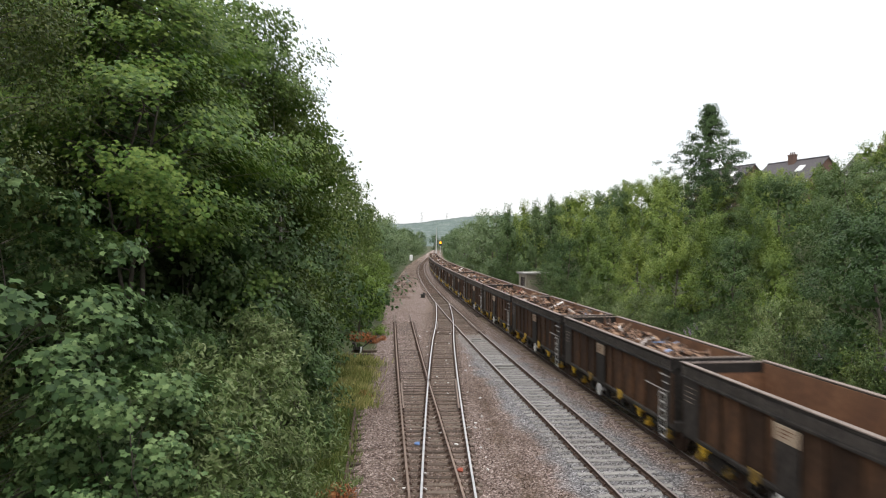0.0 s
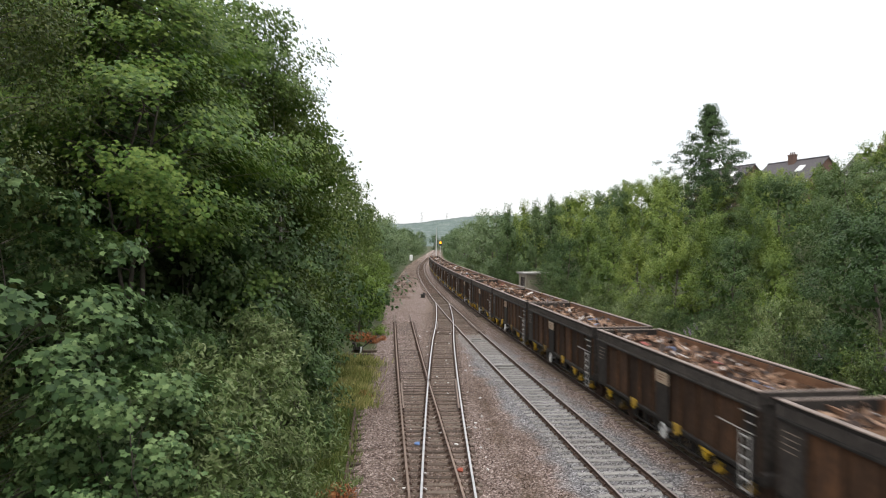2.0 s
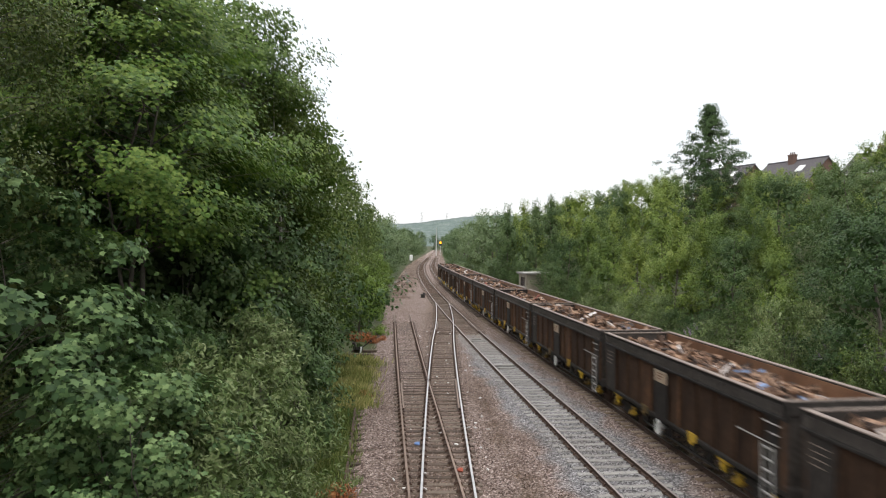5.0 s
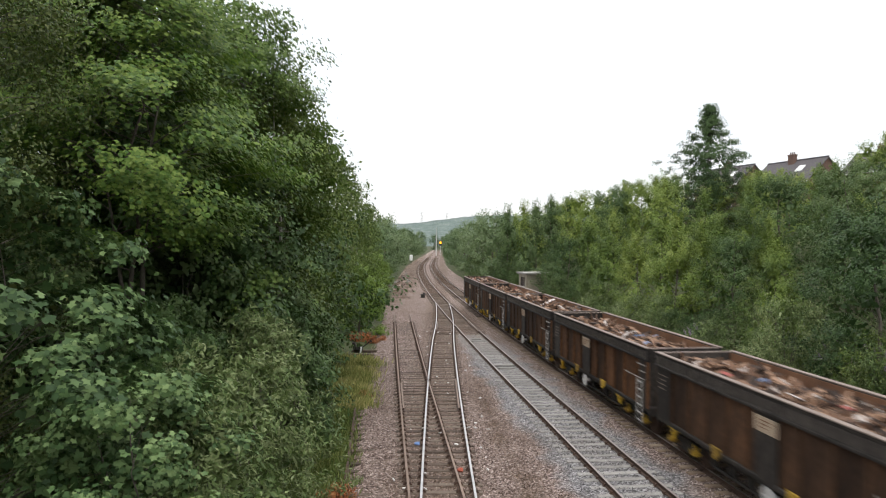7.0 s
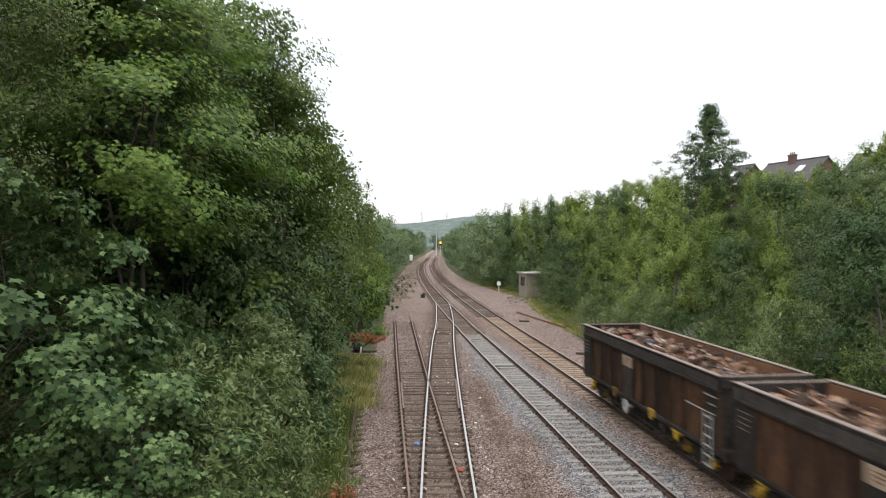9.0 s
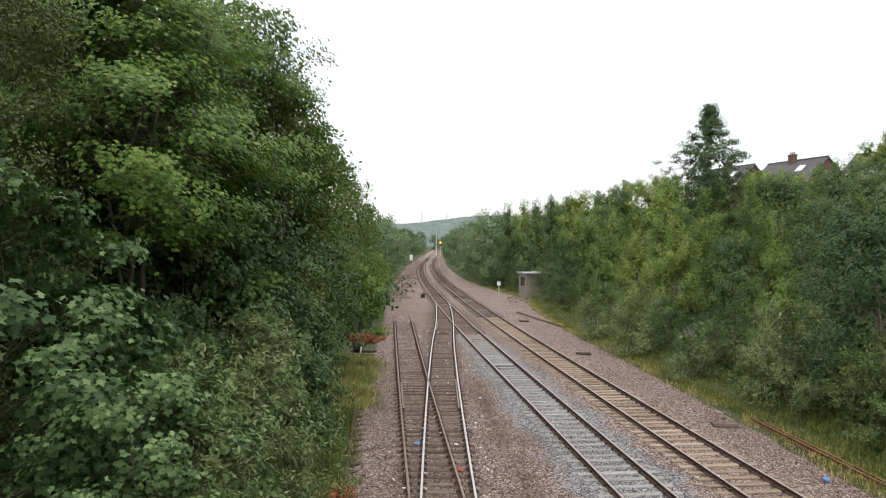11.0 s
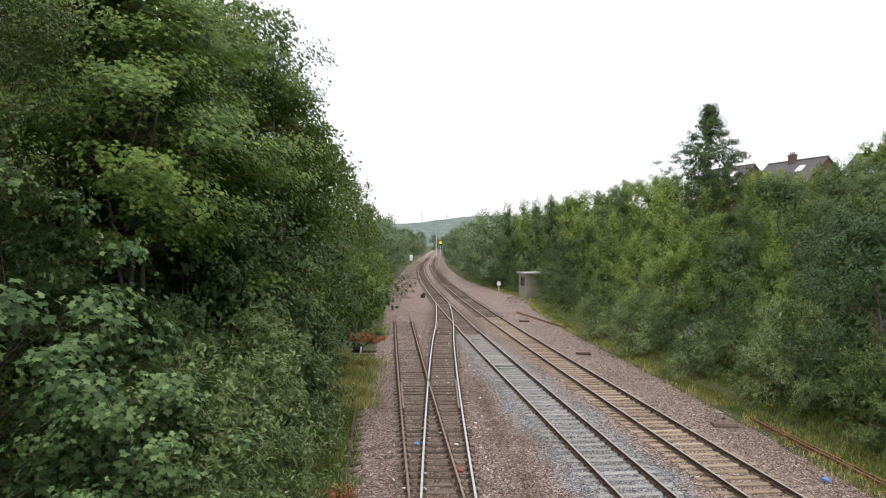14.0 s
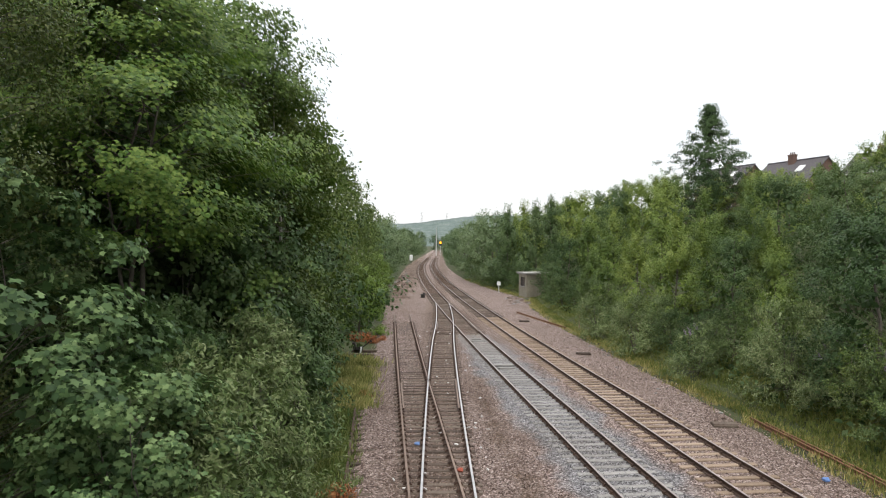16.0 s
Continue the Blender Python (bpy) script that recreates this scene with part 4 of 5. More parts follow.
def scrap_mesh(seed, level, pieces):
    """A heap of torn sheet, bars and lumps over an uneven bed."""
    rng = np.random.default_rng(seed)
    hx, hy = 1.22, WAGON_LEN / 2 - 0.16
    nx, ny = 9, 44
    off = rng.random(3) * 50

    def z_at(x, y):
        return level + 0.22 * noise.noise((x * 0.9 + off[0], y * 0.55 + off[1], 0)) + 0.10 * (1 - (x / hx) ** 2) + 0.12 * noise.noise((x * 2.7, y * 2.2 + off[2], 4))
    g = [[(-hx + 2 * hx * i / nx, -hy + 2 * hy * j / ny) for i in range(nx + 1)] for j in range(ny + 1)]
    quads = []
    for j in range(ny):
        for i in range(nx):
            for x, y in (g[j][i], g[j][i + 1], g[j + 1][i + 1], g[j + 1][i]):
                quads.append((x, y, min(z_at(x, y), TOP + 0.2)))
    verts = [np.array(quads)]
    mats = [0] * (nx * ny)
    cube = np.array([(-1, -1, -1), (1, -1, -1), (1, 1, -1), (-1, 1, -1), (-1, -1, 1), (1, -1, 1), (1, 1, 1), (-1, 1, 1)], float) / 2
    fs = np.array([(0, 3, 2, 1), (4, 5, 6, 7), (0, 1, 5, 4), (1, 2, 6, 5), (2, 3, 7, 6), (3, 0, 4, 7)])
    for k in range(pieces):
        x, y = rng.uniform(-hx + .2, hx - .2), rng.uniform(-hy + .25, hy - .25)
        kind = rng.random()
        size = (rng.uniform(.15, .5), rng.uniform(.12, .34), rng.uniform(.02, .09)) if kind < 0.6 else (rng.uniform(.5, 1.2), rng.uniform(.05, .12), rng.uniform(.04, .10)) if kind < 0.8 else (rng.uniform(.12, .28),) * 3
        e = Euler((rng.normal() * 0.45, rng.normal() * 0.35, rng.random() * 6.28))
        c = cube * np.array(size) * (1 + rng.normal(size=(8, 3)) * 0.16)
        c = c @ np.array(e.to_matrix()).T
        c[:, 0] = np.clip(c[:, 0] + x, -hx, hx)
        c += np.array((0, y, z_at(x, y) + 0.05))
        verts.append(c[fs].reshape(-1, 3))
        hue = rng.random()
        mats += [1 if hue < 0.04 else 2 if hue < 0.046 else 3 if hue < 0.055 else 0] * 6
    v = np.concatenate(verts)
    return array_mesh("scrap_load", v, np.full(len(v) // 4, 4), mats)


def build_train():
    loads = [scrap_mesh(40 + k, lv, n) for k, (lv, n) in enumerate(((2.86, 430), (2.80, 440), (2.92, 430), (2.76, 410)))]
    low = scrap_mesh(60, 1.75, 60)
    kinds = [build_wagon(0.75, 1.0, WAGON_BROWN, "rusty brown"), build_wagon(-0.42, -0.5, WAGON_BROWN, "rusty brown"), build_wagon(0.75, 1.0, WAGON_RUST, "orange-rusted brown")]
    kind_of = {3: 2, 4: 1, 8: 1, 12: 1, 14: 1}
    wagons, used = [], set()
    for i in range(WAGONS):
        k = kind_of.get(i, 0)
        wagons.append(copy_thing(kinds[k], pose(0, 0, 0)) if k in used else kinds[k])
        used.add(k)
    for i, w in enumerate(wagons):
        ld = link_mesh("scrap_load", low if i == EMPTY_WAGON else loads[(i * 7) % 4], [SCRAP, SCRAP_PALE, SCRAP_RED, SCRAP_BLUE], w, "heap of torn rusty scrap metal")
        tagged(ld, kind="stuff")
        if i == EMPTY_WAGON:
            tagged(w, "rusty brown bogie open wagon, nearly empty")
    return wagons


WAGONS, EMPTY_WAGON = 19, 16
TAIL_AT, SPEED = 28.26, 22.97     # where the last wagon ends at 9.2 s, and metres a second


def wagon_pose(i, t):
    yc = TAIL_AT + SPEED * (9.2 - t) - WAGON_LEN / 2 - WAGON_PITCH * i
    ya, yb = yc - 4.4, yc + 4.4
    xa, xb = line_right(ya), line_right(yb)
    return pose((xa + xb) / 2, yc, 0, 0, 0, -math.degrees(math.atan2(xb - xa, yb - ya)))


# ---------------- buildings and lineside things ----------------
def window_on(parent, at, w, h, rz):
    bm = bmesh.new()
    for sx in (-1, 1):
        box(bm, (0.07, 0.08, h), (sx * (w / 2 - 0.035), 0, 0))
    for z in (-h / 2 + 0.035, h / 2 - 0.035, h * 0.2):
        box(bm, (w - 0.14, 0.08, 0.07), (0, 0, z))
    box(bm, (0.05, 0.07, h - 0.14), (0, 0.002, 0))
    f = part("window", bm, WHITE, parent, "white-framed window", pose(*at, 0, 0, rz))
    bm = bmesh.new()
    box(bm, (w - 0.1, 0.02, h - 0.1), (0, 0.03, 0))
    part("pane", bm, DARK_GLASS, f)


def build_house(m, label):
    h = tagged(empty("house", m), label, "house", "houses above the cutting")
    L, W, E, R = 12.0, 8.0, 5.5, 9.1
    bm = bmesh.new()
    box(bm, (W, L, E + 3), (0, 0, E / 2 - 1.5))
    for sy in (-1, 1):
        vs = [bm.verts.new(v) for v in ((-W / 2, sy * L / 2, E), (W / 2, sy * L / 2, E), (0, sy * L / 2, R - 0.1), (-W / 2, sy * (L / 2 - .3), E), (W / 2, sy * (L / 2 - .3), E), (0, sy * (L / 2 - .3), R - 0.1))]
        for f in ((0, 1, 2), (3, 5, 4), (0, 2, 5, 3), (1, 4, 5, 2)):
            bm.faces.new([vs[k] for k in f])
    part("wall", bm, BRICK, h, "red-brown brick walls")
    a = math.atan2(R - E, W / 2)
    ln = math.hypot(R - E, W / 2) + 0.35
    for sx in (-1, 1):
        bm = bmesh.new()
        prof = [(0.0, 0.06)]
        for k in range(11):
            prof += [(ln * (k + 1) / 11, 0.02), (ln * (k + 1) / 11, 0.06)]
        prof += [(ln, -0.06), (0.0, -0.06)]
        ends = []
        for y in (-L / 2 - 0.25, L / 2 + 0.25):
            ends.append([bm.verts.new((sx * (math.cos(a) * d + math.sin(a) * q), y, R - math.sin(a) * d + math.cos(a) * q)) for d, q in prof])
        for k in range(len(prof)):
            k2 = (k + 1) % len(prof)
            bm.faces.new((ends[0][k], ends[0][k2], ends[1][k2], ends[1][k]))
        bm.faces.new(ends[0])
        bm.faces.new(list(reversed(ends[1])))
        bmesh.ops.recalc_face_normals(bm, faces=bm.faces)
        part("roof", bm, ROOF, h, "dark grey tiled roof slope")
        bm = bmesh.new()
        box(bm, (0.14, L + 0.5, 0.2), (sx * (W / 2 + 0.30), 0, E - 0.22), bevel=0.03)
        part("gutter", bm, WHITE, h, "white gutter and fascia")
        for y in (-3.9, -1.2, 1.6, 4.2):
            for z in (1.5, 4.2):
                window_on(h, (sx * (W / 2 + 0.02), y, z), 1.5, 1.2, 90 if sx < 0 else -90)
    bm = bmesh.new()
    rod(bm, (0, -L / 2 - 0.25, R + 0.12), (0, L / 2 + 0.25, R + 0.12), 0.12, seg=8)
    part("ridge", bm, ROOF, h)
    bm = bmesh.new()
    box(bm, (0.7, 1.3, 1.9), (-0.3, 0.6, R + 0.1), bevel=0.02)
    box(bm, (0.84, 1.44, 0.14), (-0.3, 0.6, R + 1.0))
    c = part("chimney", bm, BRICK, h, "brick chimney stack")
    for dy in (-0.4, 0, 0.4):
        bm = bmesh.new()
        rod(bm, (-0.3, 0.6 + dy, R + 1.05), (-0.3, 0.6 + dy, R + 1.5), 0.13, 0.10, seg=10)
        part("chimney_pot", bm, BRICK, c)
    bm = bmesh.new()
    d = ln * 0.42
    box(bm, (1.5, 1.3, 0.10), (-math.cos(a) * d, -2.4, R - math.sin(a) * d + 0.14), (0, -math.degrees(a), 0), bevel=0.02)
    sk = part("skylight", bm, WHITE, h, "pale roof window")
    return h


def build_hut():
    x, y = 11.9, 94.0
    h = tagged(empty("lineside_hut", pose(x, y, -0.28, 0, 0, 12)), "flat-roofed weathered lineside hut beside bushes", "hut")
    W, D, H = 2.9, 3.2, 3.1
    bm = bmesh.new()
    box(bm, (0.2, D, H), (W / 2 - 0.1, 0, H / 2))
    box(bm, (W - 0.4, 0.2, H), (0, D / 2 - 0.1, H / 2))
    box(bm, (W - 0.4, 0.2, H), (0, -D / 2 + 0.1, H / 2))
    # track side with its window opening
    box(bm, (0.2, D, 1.45), (-W / 2 + 0.1, 0, 0.725))
    box(bm, (0.2, D, 0.4), (-W / 2 + 0.1, 0, H - 0.2))
    box(bm, (0.2, 0.75, H - 1.85), (-W / 2 + 0.1, -D / 2 + 0.375, 1.45 + (H - 1.85) / 2))
    box(bm, (0.2, 0.65, H - 1.85), (-W / 2 + 0.1, D / 2 - 0.325, 1.45 + (H - 1.85) / 2))
    part("wall", bm, HUT_WALL, h, "stained grey-brown walls")
    w = part("window", (lambda g: (box(g, (0.03, 1.8, 1.25), (-W / 2 + 0.12, 0.05, 2.075)), g)[1])(bmesh.new()), DARK_GLASS, h, "dark window facing the track")
    bm = bmesh.new()
    for yy in (-0.82, -0.27, 0.35, 0.92):
        box(bm, (0.07, 0.07, 1.25), (-W / 2 + 0.08, 0.05 + yy, 2.075), bevel=0.008)
    part("frame", bm, TIMBER_OLD, w, "weathered timber window bars")
    bm = bmesh.new()
    box(bm, (0.3, 1.95, 0.08), (-W / 2 + 0.04, 0.05, 1.46), bevel=0.01)
    part("sill", bm, CONCRETE, w, "concrete sill")
    bm = bmesh.new()
    box(bm, (W + 0.5, D + 0.6, 0.22), (0, 0, H + 0.11), bevel=0.03)
    part("roof", bm, CONCRETE, h, "pale flat concrete roof slab")


def build_lineside():
    # white marker post
    p = tagged(empty("marker_post", pose(8.0, 102.0, -0.27)), "thin grey post with a small white sign plate", "sign")
    bm = bmesh.new()
    rod(bm, (0, 0, 0), (0, 0, 1.6), 0.06, seg=8)
    part("post", bm, PALE, p)
    bm = bmesh.new()
    box(bm, (0.5, 0.04, 0.55), (0, -0.08, 1.35), bevel=0.01)
    part("sign_plate", bm, WHITE, p, "white sign plate")
    # far colour light signal
    s = tagged(empty("railway_signal", pose(-1.4, 400, -0.3)), "tall signal post showing an amber light", "signal")
    bm = bmesh.new()
    rod(bm, (0, 0, 0), (0, 0, 6.2), 0.10, seg=8)
    part("post", bm, PALE, s)
    bm = bmesh.new()
    box(bm, (1.3, 0.25, 2.6), (0, 0, 6.6), bevel=0.1)
    hd = part("signal_head", bm, GRIME, s, "black signal head")
    bm = bmesh.new()
    rod(bm, (0, -0.22, 7.0), (0, -0.14, 7.0), 0.62, seg=20)
    part("lamp_lens", bm, SIGNAL_GLOW, hd, "glowing amber lens")
    s2 = tagged(empty("lamp_mast", pose(-3.6, 380, -0.3)), "slender pale mast beside the far line", "mast")
    bm = bmesh.new()
    rod(bm, (0, 0, 0), (0, 0, 15), 0.25, 0.14, seg=8)
    part("post", bm, PALE, s2)
    # shunting signal by the far siding
    g = tagged(empty("ground_signal", pose(-10.4, 232, -0.28)), "small white ground signal on a short post", "signal")
    bm = bmesh.new()
    rod(bm, (0, 0, 0), (0, 0, 1.4), 0.10, seg=8)
    part("post", bm, GRIME, g)
    bm = bmesh.new()
    box(bm, (1.0, 0.5, 1.9), (0, 0, 2.2), bevel=0.12)
    part("signal_head", bm, WHITE, g, "white signal face")
    # point lever stand with its plank
    b = tagged(empty("point_lever_stand", pose(-5.3, 46.4, -0.26)), "black iron lever stand on old timbers", "lever")
    bm = bmesh.new()
    box(bm, (1.9, 0.28, 0.16), (0, -1.2, 0.08), bevel=0.02)
    part("timber", bm, TIMBER_OLD, b, "dark timber base")
    bm = bmesh.new()
    box(bm, (1.7, 0.28, 0.16), (0.1, 0.4, 0.08), bevel=0.02)
    part("timber", bm, TIMBER_OLD, b, "dark timber base")
    bm = bmesh.new()
    box(bm, (0.5, 0.4, 0.35), (-0.2, 0.2, 0.33), bevel=0.06)
    box(bm, (0.22, 0.3, 0.55), (-0.5, 0.2, 0.43), (0, -14, 0), bevel=0.04)
    rod(bm, (0.05, 0.2, 0.4), (0.55, 0.2, 0.75), 0.035, seg=8)
    rod(bm, (0.55, 0.2, 0.75), (0.62, 0.2, 0.80), 0.09, seg=10)
    part("lever", bm, GRIME, b, "black iron lever and weight")
    bm = bmesh.new()
    box(bm, (0.10, 0.12, 0.4), (0, -0.55, 0.3), (0, 10, 0), bevel=0.02)
    part("marker", bm, WHITE, b, "small white marker")
    # small dark box beyond the siding
    q = tagged(empty("point_machine", pose(-2.6, 92.5, -0.25)), "small dark equipment box in the ballast", "equipment box")
    bm = bmesh.new()
    box(bm, (0.55, 0.6, 0.5), (0, 0, 0.25), bevel=0.06)
    box(bm, (0.25, 0.3, 0.2), (0.1, 0, 0.6), bevel=0.04)
    part("case", bm, GRIME, q)
    # trough lids
    for x, y, a in ((11.1, 28.0, 6), (9.06, 45.9, 8), (7.4, 64.8, 6)):
        bm = bmesh.new()
        box(bm, (0.95, 0.55, 0.10), (0, 0, 0.05), bevel=0.02)
        for k in (-0.24, 0.24):
            box(bm, (0.45, 0.45, 0.03), (k, 0, 0.115), bevel=0.008)
        tagged(part("cable_pit_lid", bm, TIMBER_OLD, None, "", pose(x, y, -0.26, 0, 0, -a)), "dark weathered cable pit lid in the ballast", "lid", "cable pit lids")
    for y, w in ((51.5, 1.25), (41.3, 1.2), (40.3, 0.9), (52.6, 0.7)):
        bm = bmesh.new()
        box(bm, (w, 0.42, 0.08), (0, 0, 0), bevel=0.015)
        tagged(part("concrete_pad", bm, CONCRETE, None, "", pose(line_middle(y), y, -0.155, 0, 0, 5.2)), "pale concrete pad laid between the rails", "slab", "concrete pads")
    # stake in the grass, dead weeds
    bm = bmesh.new()
    rod(bm, (0, 0, 0), (0.03, 0, 1.3), 0.05, 0.04, seg=6)
    tagged(part("stake", bm, PLATE, None, "", pose(11.2, 58.5, -0.3)), "pale wooden stake in the grass", "post")
    # old rails lying along the edges
    for pts, lb in (([(13.3, 12.0), (12.96, 20.8), (12.47, 28.8)], "orange rusted length of old rail beside the grass"),
                    ([(13.5, 12.0), (13.16, 20.8), (12.70, 28.0)], "orange rusted length of old rail beside the grass"),
                    ([(10.3, 59.5), (9.0, 65.5), (7.57, 72.8)], "rusted length of old rail beside the hut"),
                    ([(-2.2, 12.0), (-2.8, 19.8), (-3.67, 29.5), (-3.9, 32.0)], "old brown siding rail sunk in grass"),):
        tagged(link_mesh("old_rail", rail_mesh(pts, -0.10 if pts[0][0] > 5 else -0.09), [RUST_BRIGHT if pts[0][0] > 5 else RUST_RAIL] * 2), lb, "rail", "disused rails")
    rng = random.Random(8)
    bm_me = None
    for k in range(16):
        y = 19.5 + k * 0.72
        x = -2.8 - (y - 19.2) * 0.095 + 0.55
        if bm_me is None:
            bm = bmesh.new()
            box(bm, (0.8, 0.22, 0.12), (0, 0, 0), bevel=0.02)
            o = part("old_sleeper_end", bm, TIMBER_OLD, None, "", pose(x, y, -0.26, 0, 0, 5))
            bm_me = o.data
        else:
            o = link_mesh("old_sleeper_end", bm_me, TIMBER_OLD, None, "", pose(x + rng.uniform(-.05, .05), y, -0.26 + rng.uniform(-.03, .01), 0, 0, 5 + rng.uniform(-3, 3)))
        tagged(o, "grey decayed sleeper end half sunk in ballast", "sleeper", "old sleepers")
    # litter between the rails
    for k in range(60):
        y = 18.5 + 40 * rng.random() ** 1.5
        x = line_crossover(y) + rng.uniform(-2.2, 1.8)
        bm = bmesh.new()
        box(bm, (rng.uniform(.05, .16), rng.uniform(.04, .10), rng.uniform(.02, .05)), (0, 0, 0), (rng.uniform(-20, 20), rng.uniform(-20, 20), 0), bevel=0.01)
        o = part("litter", bm, LITTER, None, "", pose(x, y, -0.16, 0, 0, rng.uniform(0, 180)))
        tagged(o, "scrap of pale litter on the ballast", "litter", "litter on the ballast")
    for x, y, mt, lb in ((-0.9, 25.1, BLUE, "crumpled blue plastic bag between the rails"), (11.5, 21.3, BLUE, "blue plastic scrap on the ballast"), (0.55, 22.2, RED_PLASTIC, "red plastic scrap between the rails")):
        bm = bmesh.new()
        bmesh.ops.create_icosphere(bm, subdivisions=2, radius=0.11)
        for v in bm.verts:
            v.co *= 1 + 0.5 * noise.noise(v.co * 14)
            v.co.z *= 0.6
        tagged(part("plastic_scrap", bm, mt, None, "", pose(x, y, -0.13)), lb, "litter")


def build_hill():
    """The wooded ridge that closes the valley."""
    verts, faces = [], []
    nx, ny = 260, 20
    for j in range(ny + 1):
        for i in range(nx + 1):
            x = -1500 + 3000 * i / nx
            v = j / ny
            crest = 60 + 9 * math.sin((x + 300) / 420) + 7 * noise.noise((x * 0.006, 0, 0)) + 0.05 * x
            z = -1 + max(8, crest) * math.sin(min(1, v * 1.25) * math.pi / 2) + 3.0 * noise.noise((x * 0.05, v * 14, 1)) * (0.3 + v)
            verts.append((x, 1300 + 700 * v, z))
    w = nx + 1
    faces = [(j * w + i, j * w + i + 1, (j + 1) * w + i + 1, (j + 1) * w + i) for j in range(ny) for i in range(nx)]
    me = bpy.data.meshes.new("hill")
    me.from_pydata(verts, [], faces)
    for p in me.polygons:
        p.use_smooth = True
    tagged(link_mesh("hill", me, HILL), "distant wooded hillside with haze in its colour", "hill", kind="structure")
    for x, y, z, hgt in ((-55, 1850, 68, 27), (10, 1880, 68, 25)):
        p = tagged(empty("pylon", pose(x, y, z - 8)), "distant grey lattice electricity pylon on the ridge", "pylon", "pylons on the ridge")
        bm = bmesh.new()
        for sx in (-1, 1):
            for sy in (-1, 1):
                rod(bm, (sx * 3, sy * 3, 0), (sx * 0.4, sy * 0.4, hgt), 0.28, 0.2, seg=5)
        for k in range(6):
            s = 3 - 2.6 * k / 6
            rod(bm, (-s, -s, hgt * k / 6), (s * .85, -s, hgt * (k + 1) / 6), 0.15, seg=4)
            rod(bm, (s, -s, hgt * k / 6), (-s * .85, -s, hgt * (k + 1) / 6), 0.15, seg=4)
        part("tower", bm, PALE, p)
        for z2 in (0.62, 0.78, 0.93):
            bm = bmesh.new()
            rod(bm, (-6, 0, hgt * z2), (6, 0, hgt * z2), 0.22, seg=5)
            part("cross_arm", bm, PALE, p)


# ---------------- planting ----------------
def grass_blades(name, label, pts, h, mat, seed, category="grass"):
    rng = np.random.default_rng(seed)
    n = len(pts)
    a = rng.random(n) * 6.28
    hh = h * (0.4 + 0.9 * rng.random(n))
    w = 0.012 + 0.014 * rng.random(n)
    d = np.stack((np.cos(a), np.sin(a), np.zeros(n)), -1)
    s = np.stack((-np.sin(a), np.cos(a), np.zeros(n)), -1)
    bend = (0.1 + 0.5 * rng.random(n))[:, None] * hh[:, None]
    up = np.array((0, 0, 1.0)) * hh[:, None]
    v = np.stack((pts - s * w[:, None], pts + s * w[:, None], pts + up * 0.6 + d * bend * 0.4 + s * w[:, None] * 0.7, pts + up + d * bend), 1)
    me = array_mesh(name, v.reshape(-1, 3), np.full(n, 4))
    tagged(link_mesh(name, me, mat), label, category, kind="stuff")


def build_grass():
    rng = np.random.default_rng(3)

    def strip(n, fn, y0, y1, a, b, bias=1.5, ragged=0.0, bare=-0.25):
        y = y0 + (y1 - y0) * rng.random(n) ** bias
        e = np.array([fn(v) for v in y])
        x = e + a + (b - a) * rng.random(n) + ragged * np.array([noise.noise((0, v * 0.35, 9)) for v in y]) + 0.5 * ragged * rng.normal(size=n)
        keep = np.array([noise.noise((p * 0.7, q * 0.5, 2)) for p, q in zip(x, y)]) > bare
        x, y = x[keep], y[keep]
        return np.stack((x, y, np.array([ground_z(p, q) for p, q in zip(x, y)])), -1)
    grass_blades("verge_grass", "green and straw-coloured grass along the ballast edge", strip(22000, edge_right, 12, 140, -0.25, 1.1, 1.5, 0.5), 0.20, GRASS, 1)
    grass_blades("verge_turf", "short green grass along the foot of the bank", strip(85000, edge_right, 12, 140, 0.25, 3.8, 1.7, 0.3, -0.7), 0.24, TURF, 5)
    grass_blades("dry_grass", "tall pale dry grass beside the old siding", strip(8000, edge_left, 30.5, 44, -1.2, 0.5, 1.0, 0.8), 0.42, STRAW, 2)
    grass_blades("bank_grass", "low grass and weeds under the bushes", strip(16000, edge_left, 12, 44, -1.6, 0.15, 1.5, 0.4), 0.28, GRASS_GREEN, 4)


# tree outline as the camera sees it: x / y, and rise above the eye / y
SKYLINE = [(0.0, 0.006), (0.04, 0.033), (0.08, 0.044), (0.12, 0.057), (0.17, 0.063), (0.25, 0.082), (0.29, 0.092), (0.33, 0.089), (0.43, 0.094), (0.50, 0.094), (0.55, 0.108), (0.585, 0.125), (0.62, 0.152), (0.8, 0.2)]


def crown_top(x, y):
    """How high the wood on the bank reaches: sized to fit the camera's view, lower before the houses."""
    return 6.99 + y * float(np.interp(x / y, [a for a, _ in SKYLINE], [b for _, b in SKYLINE]))


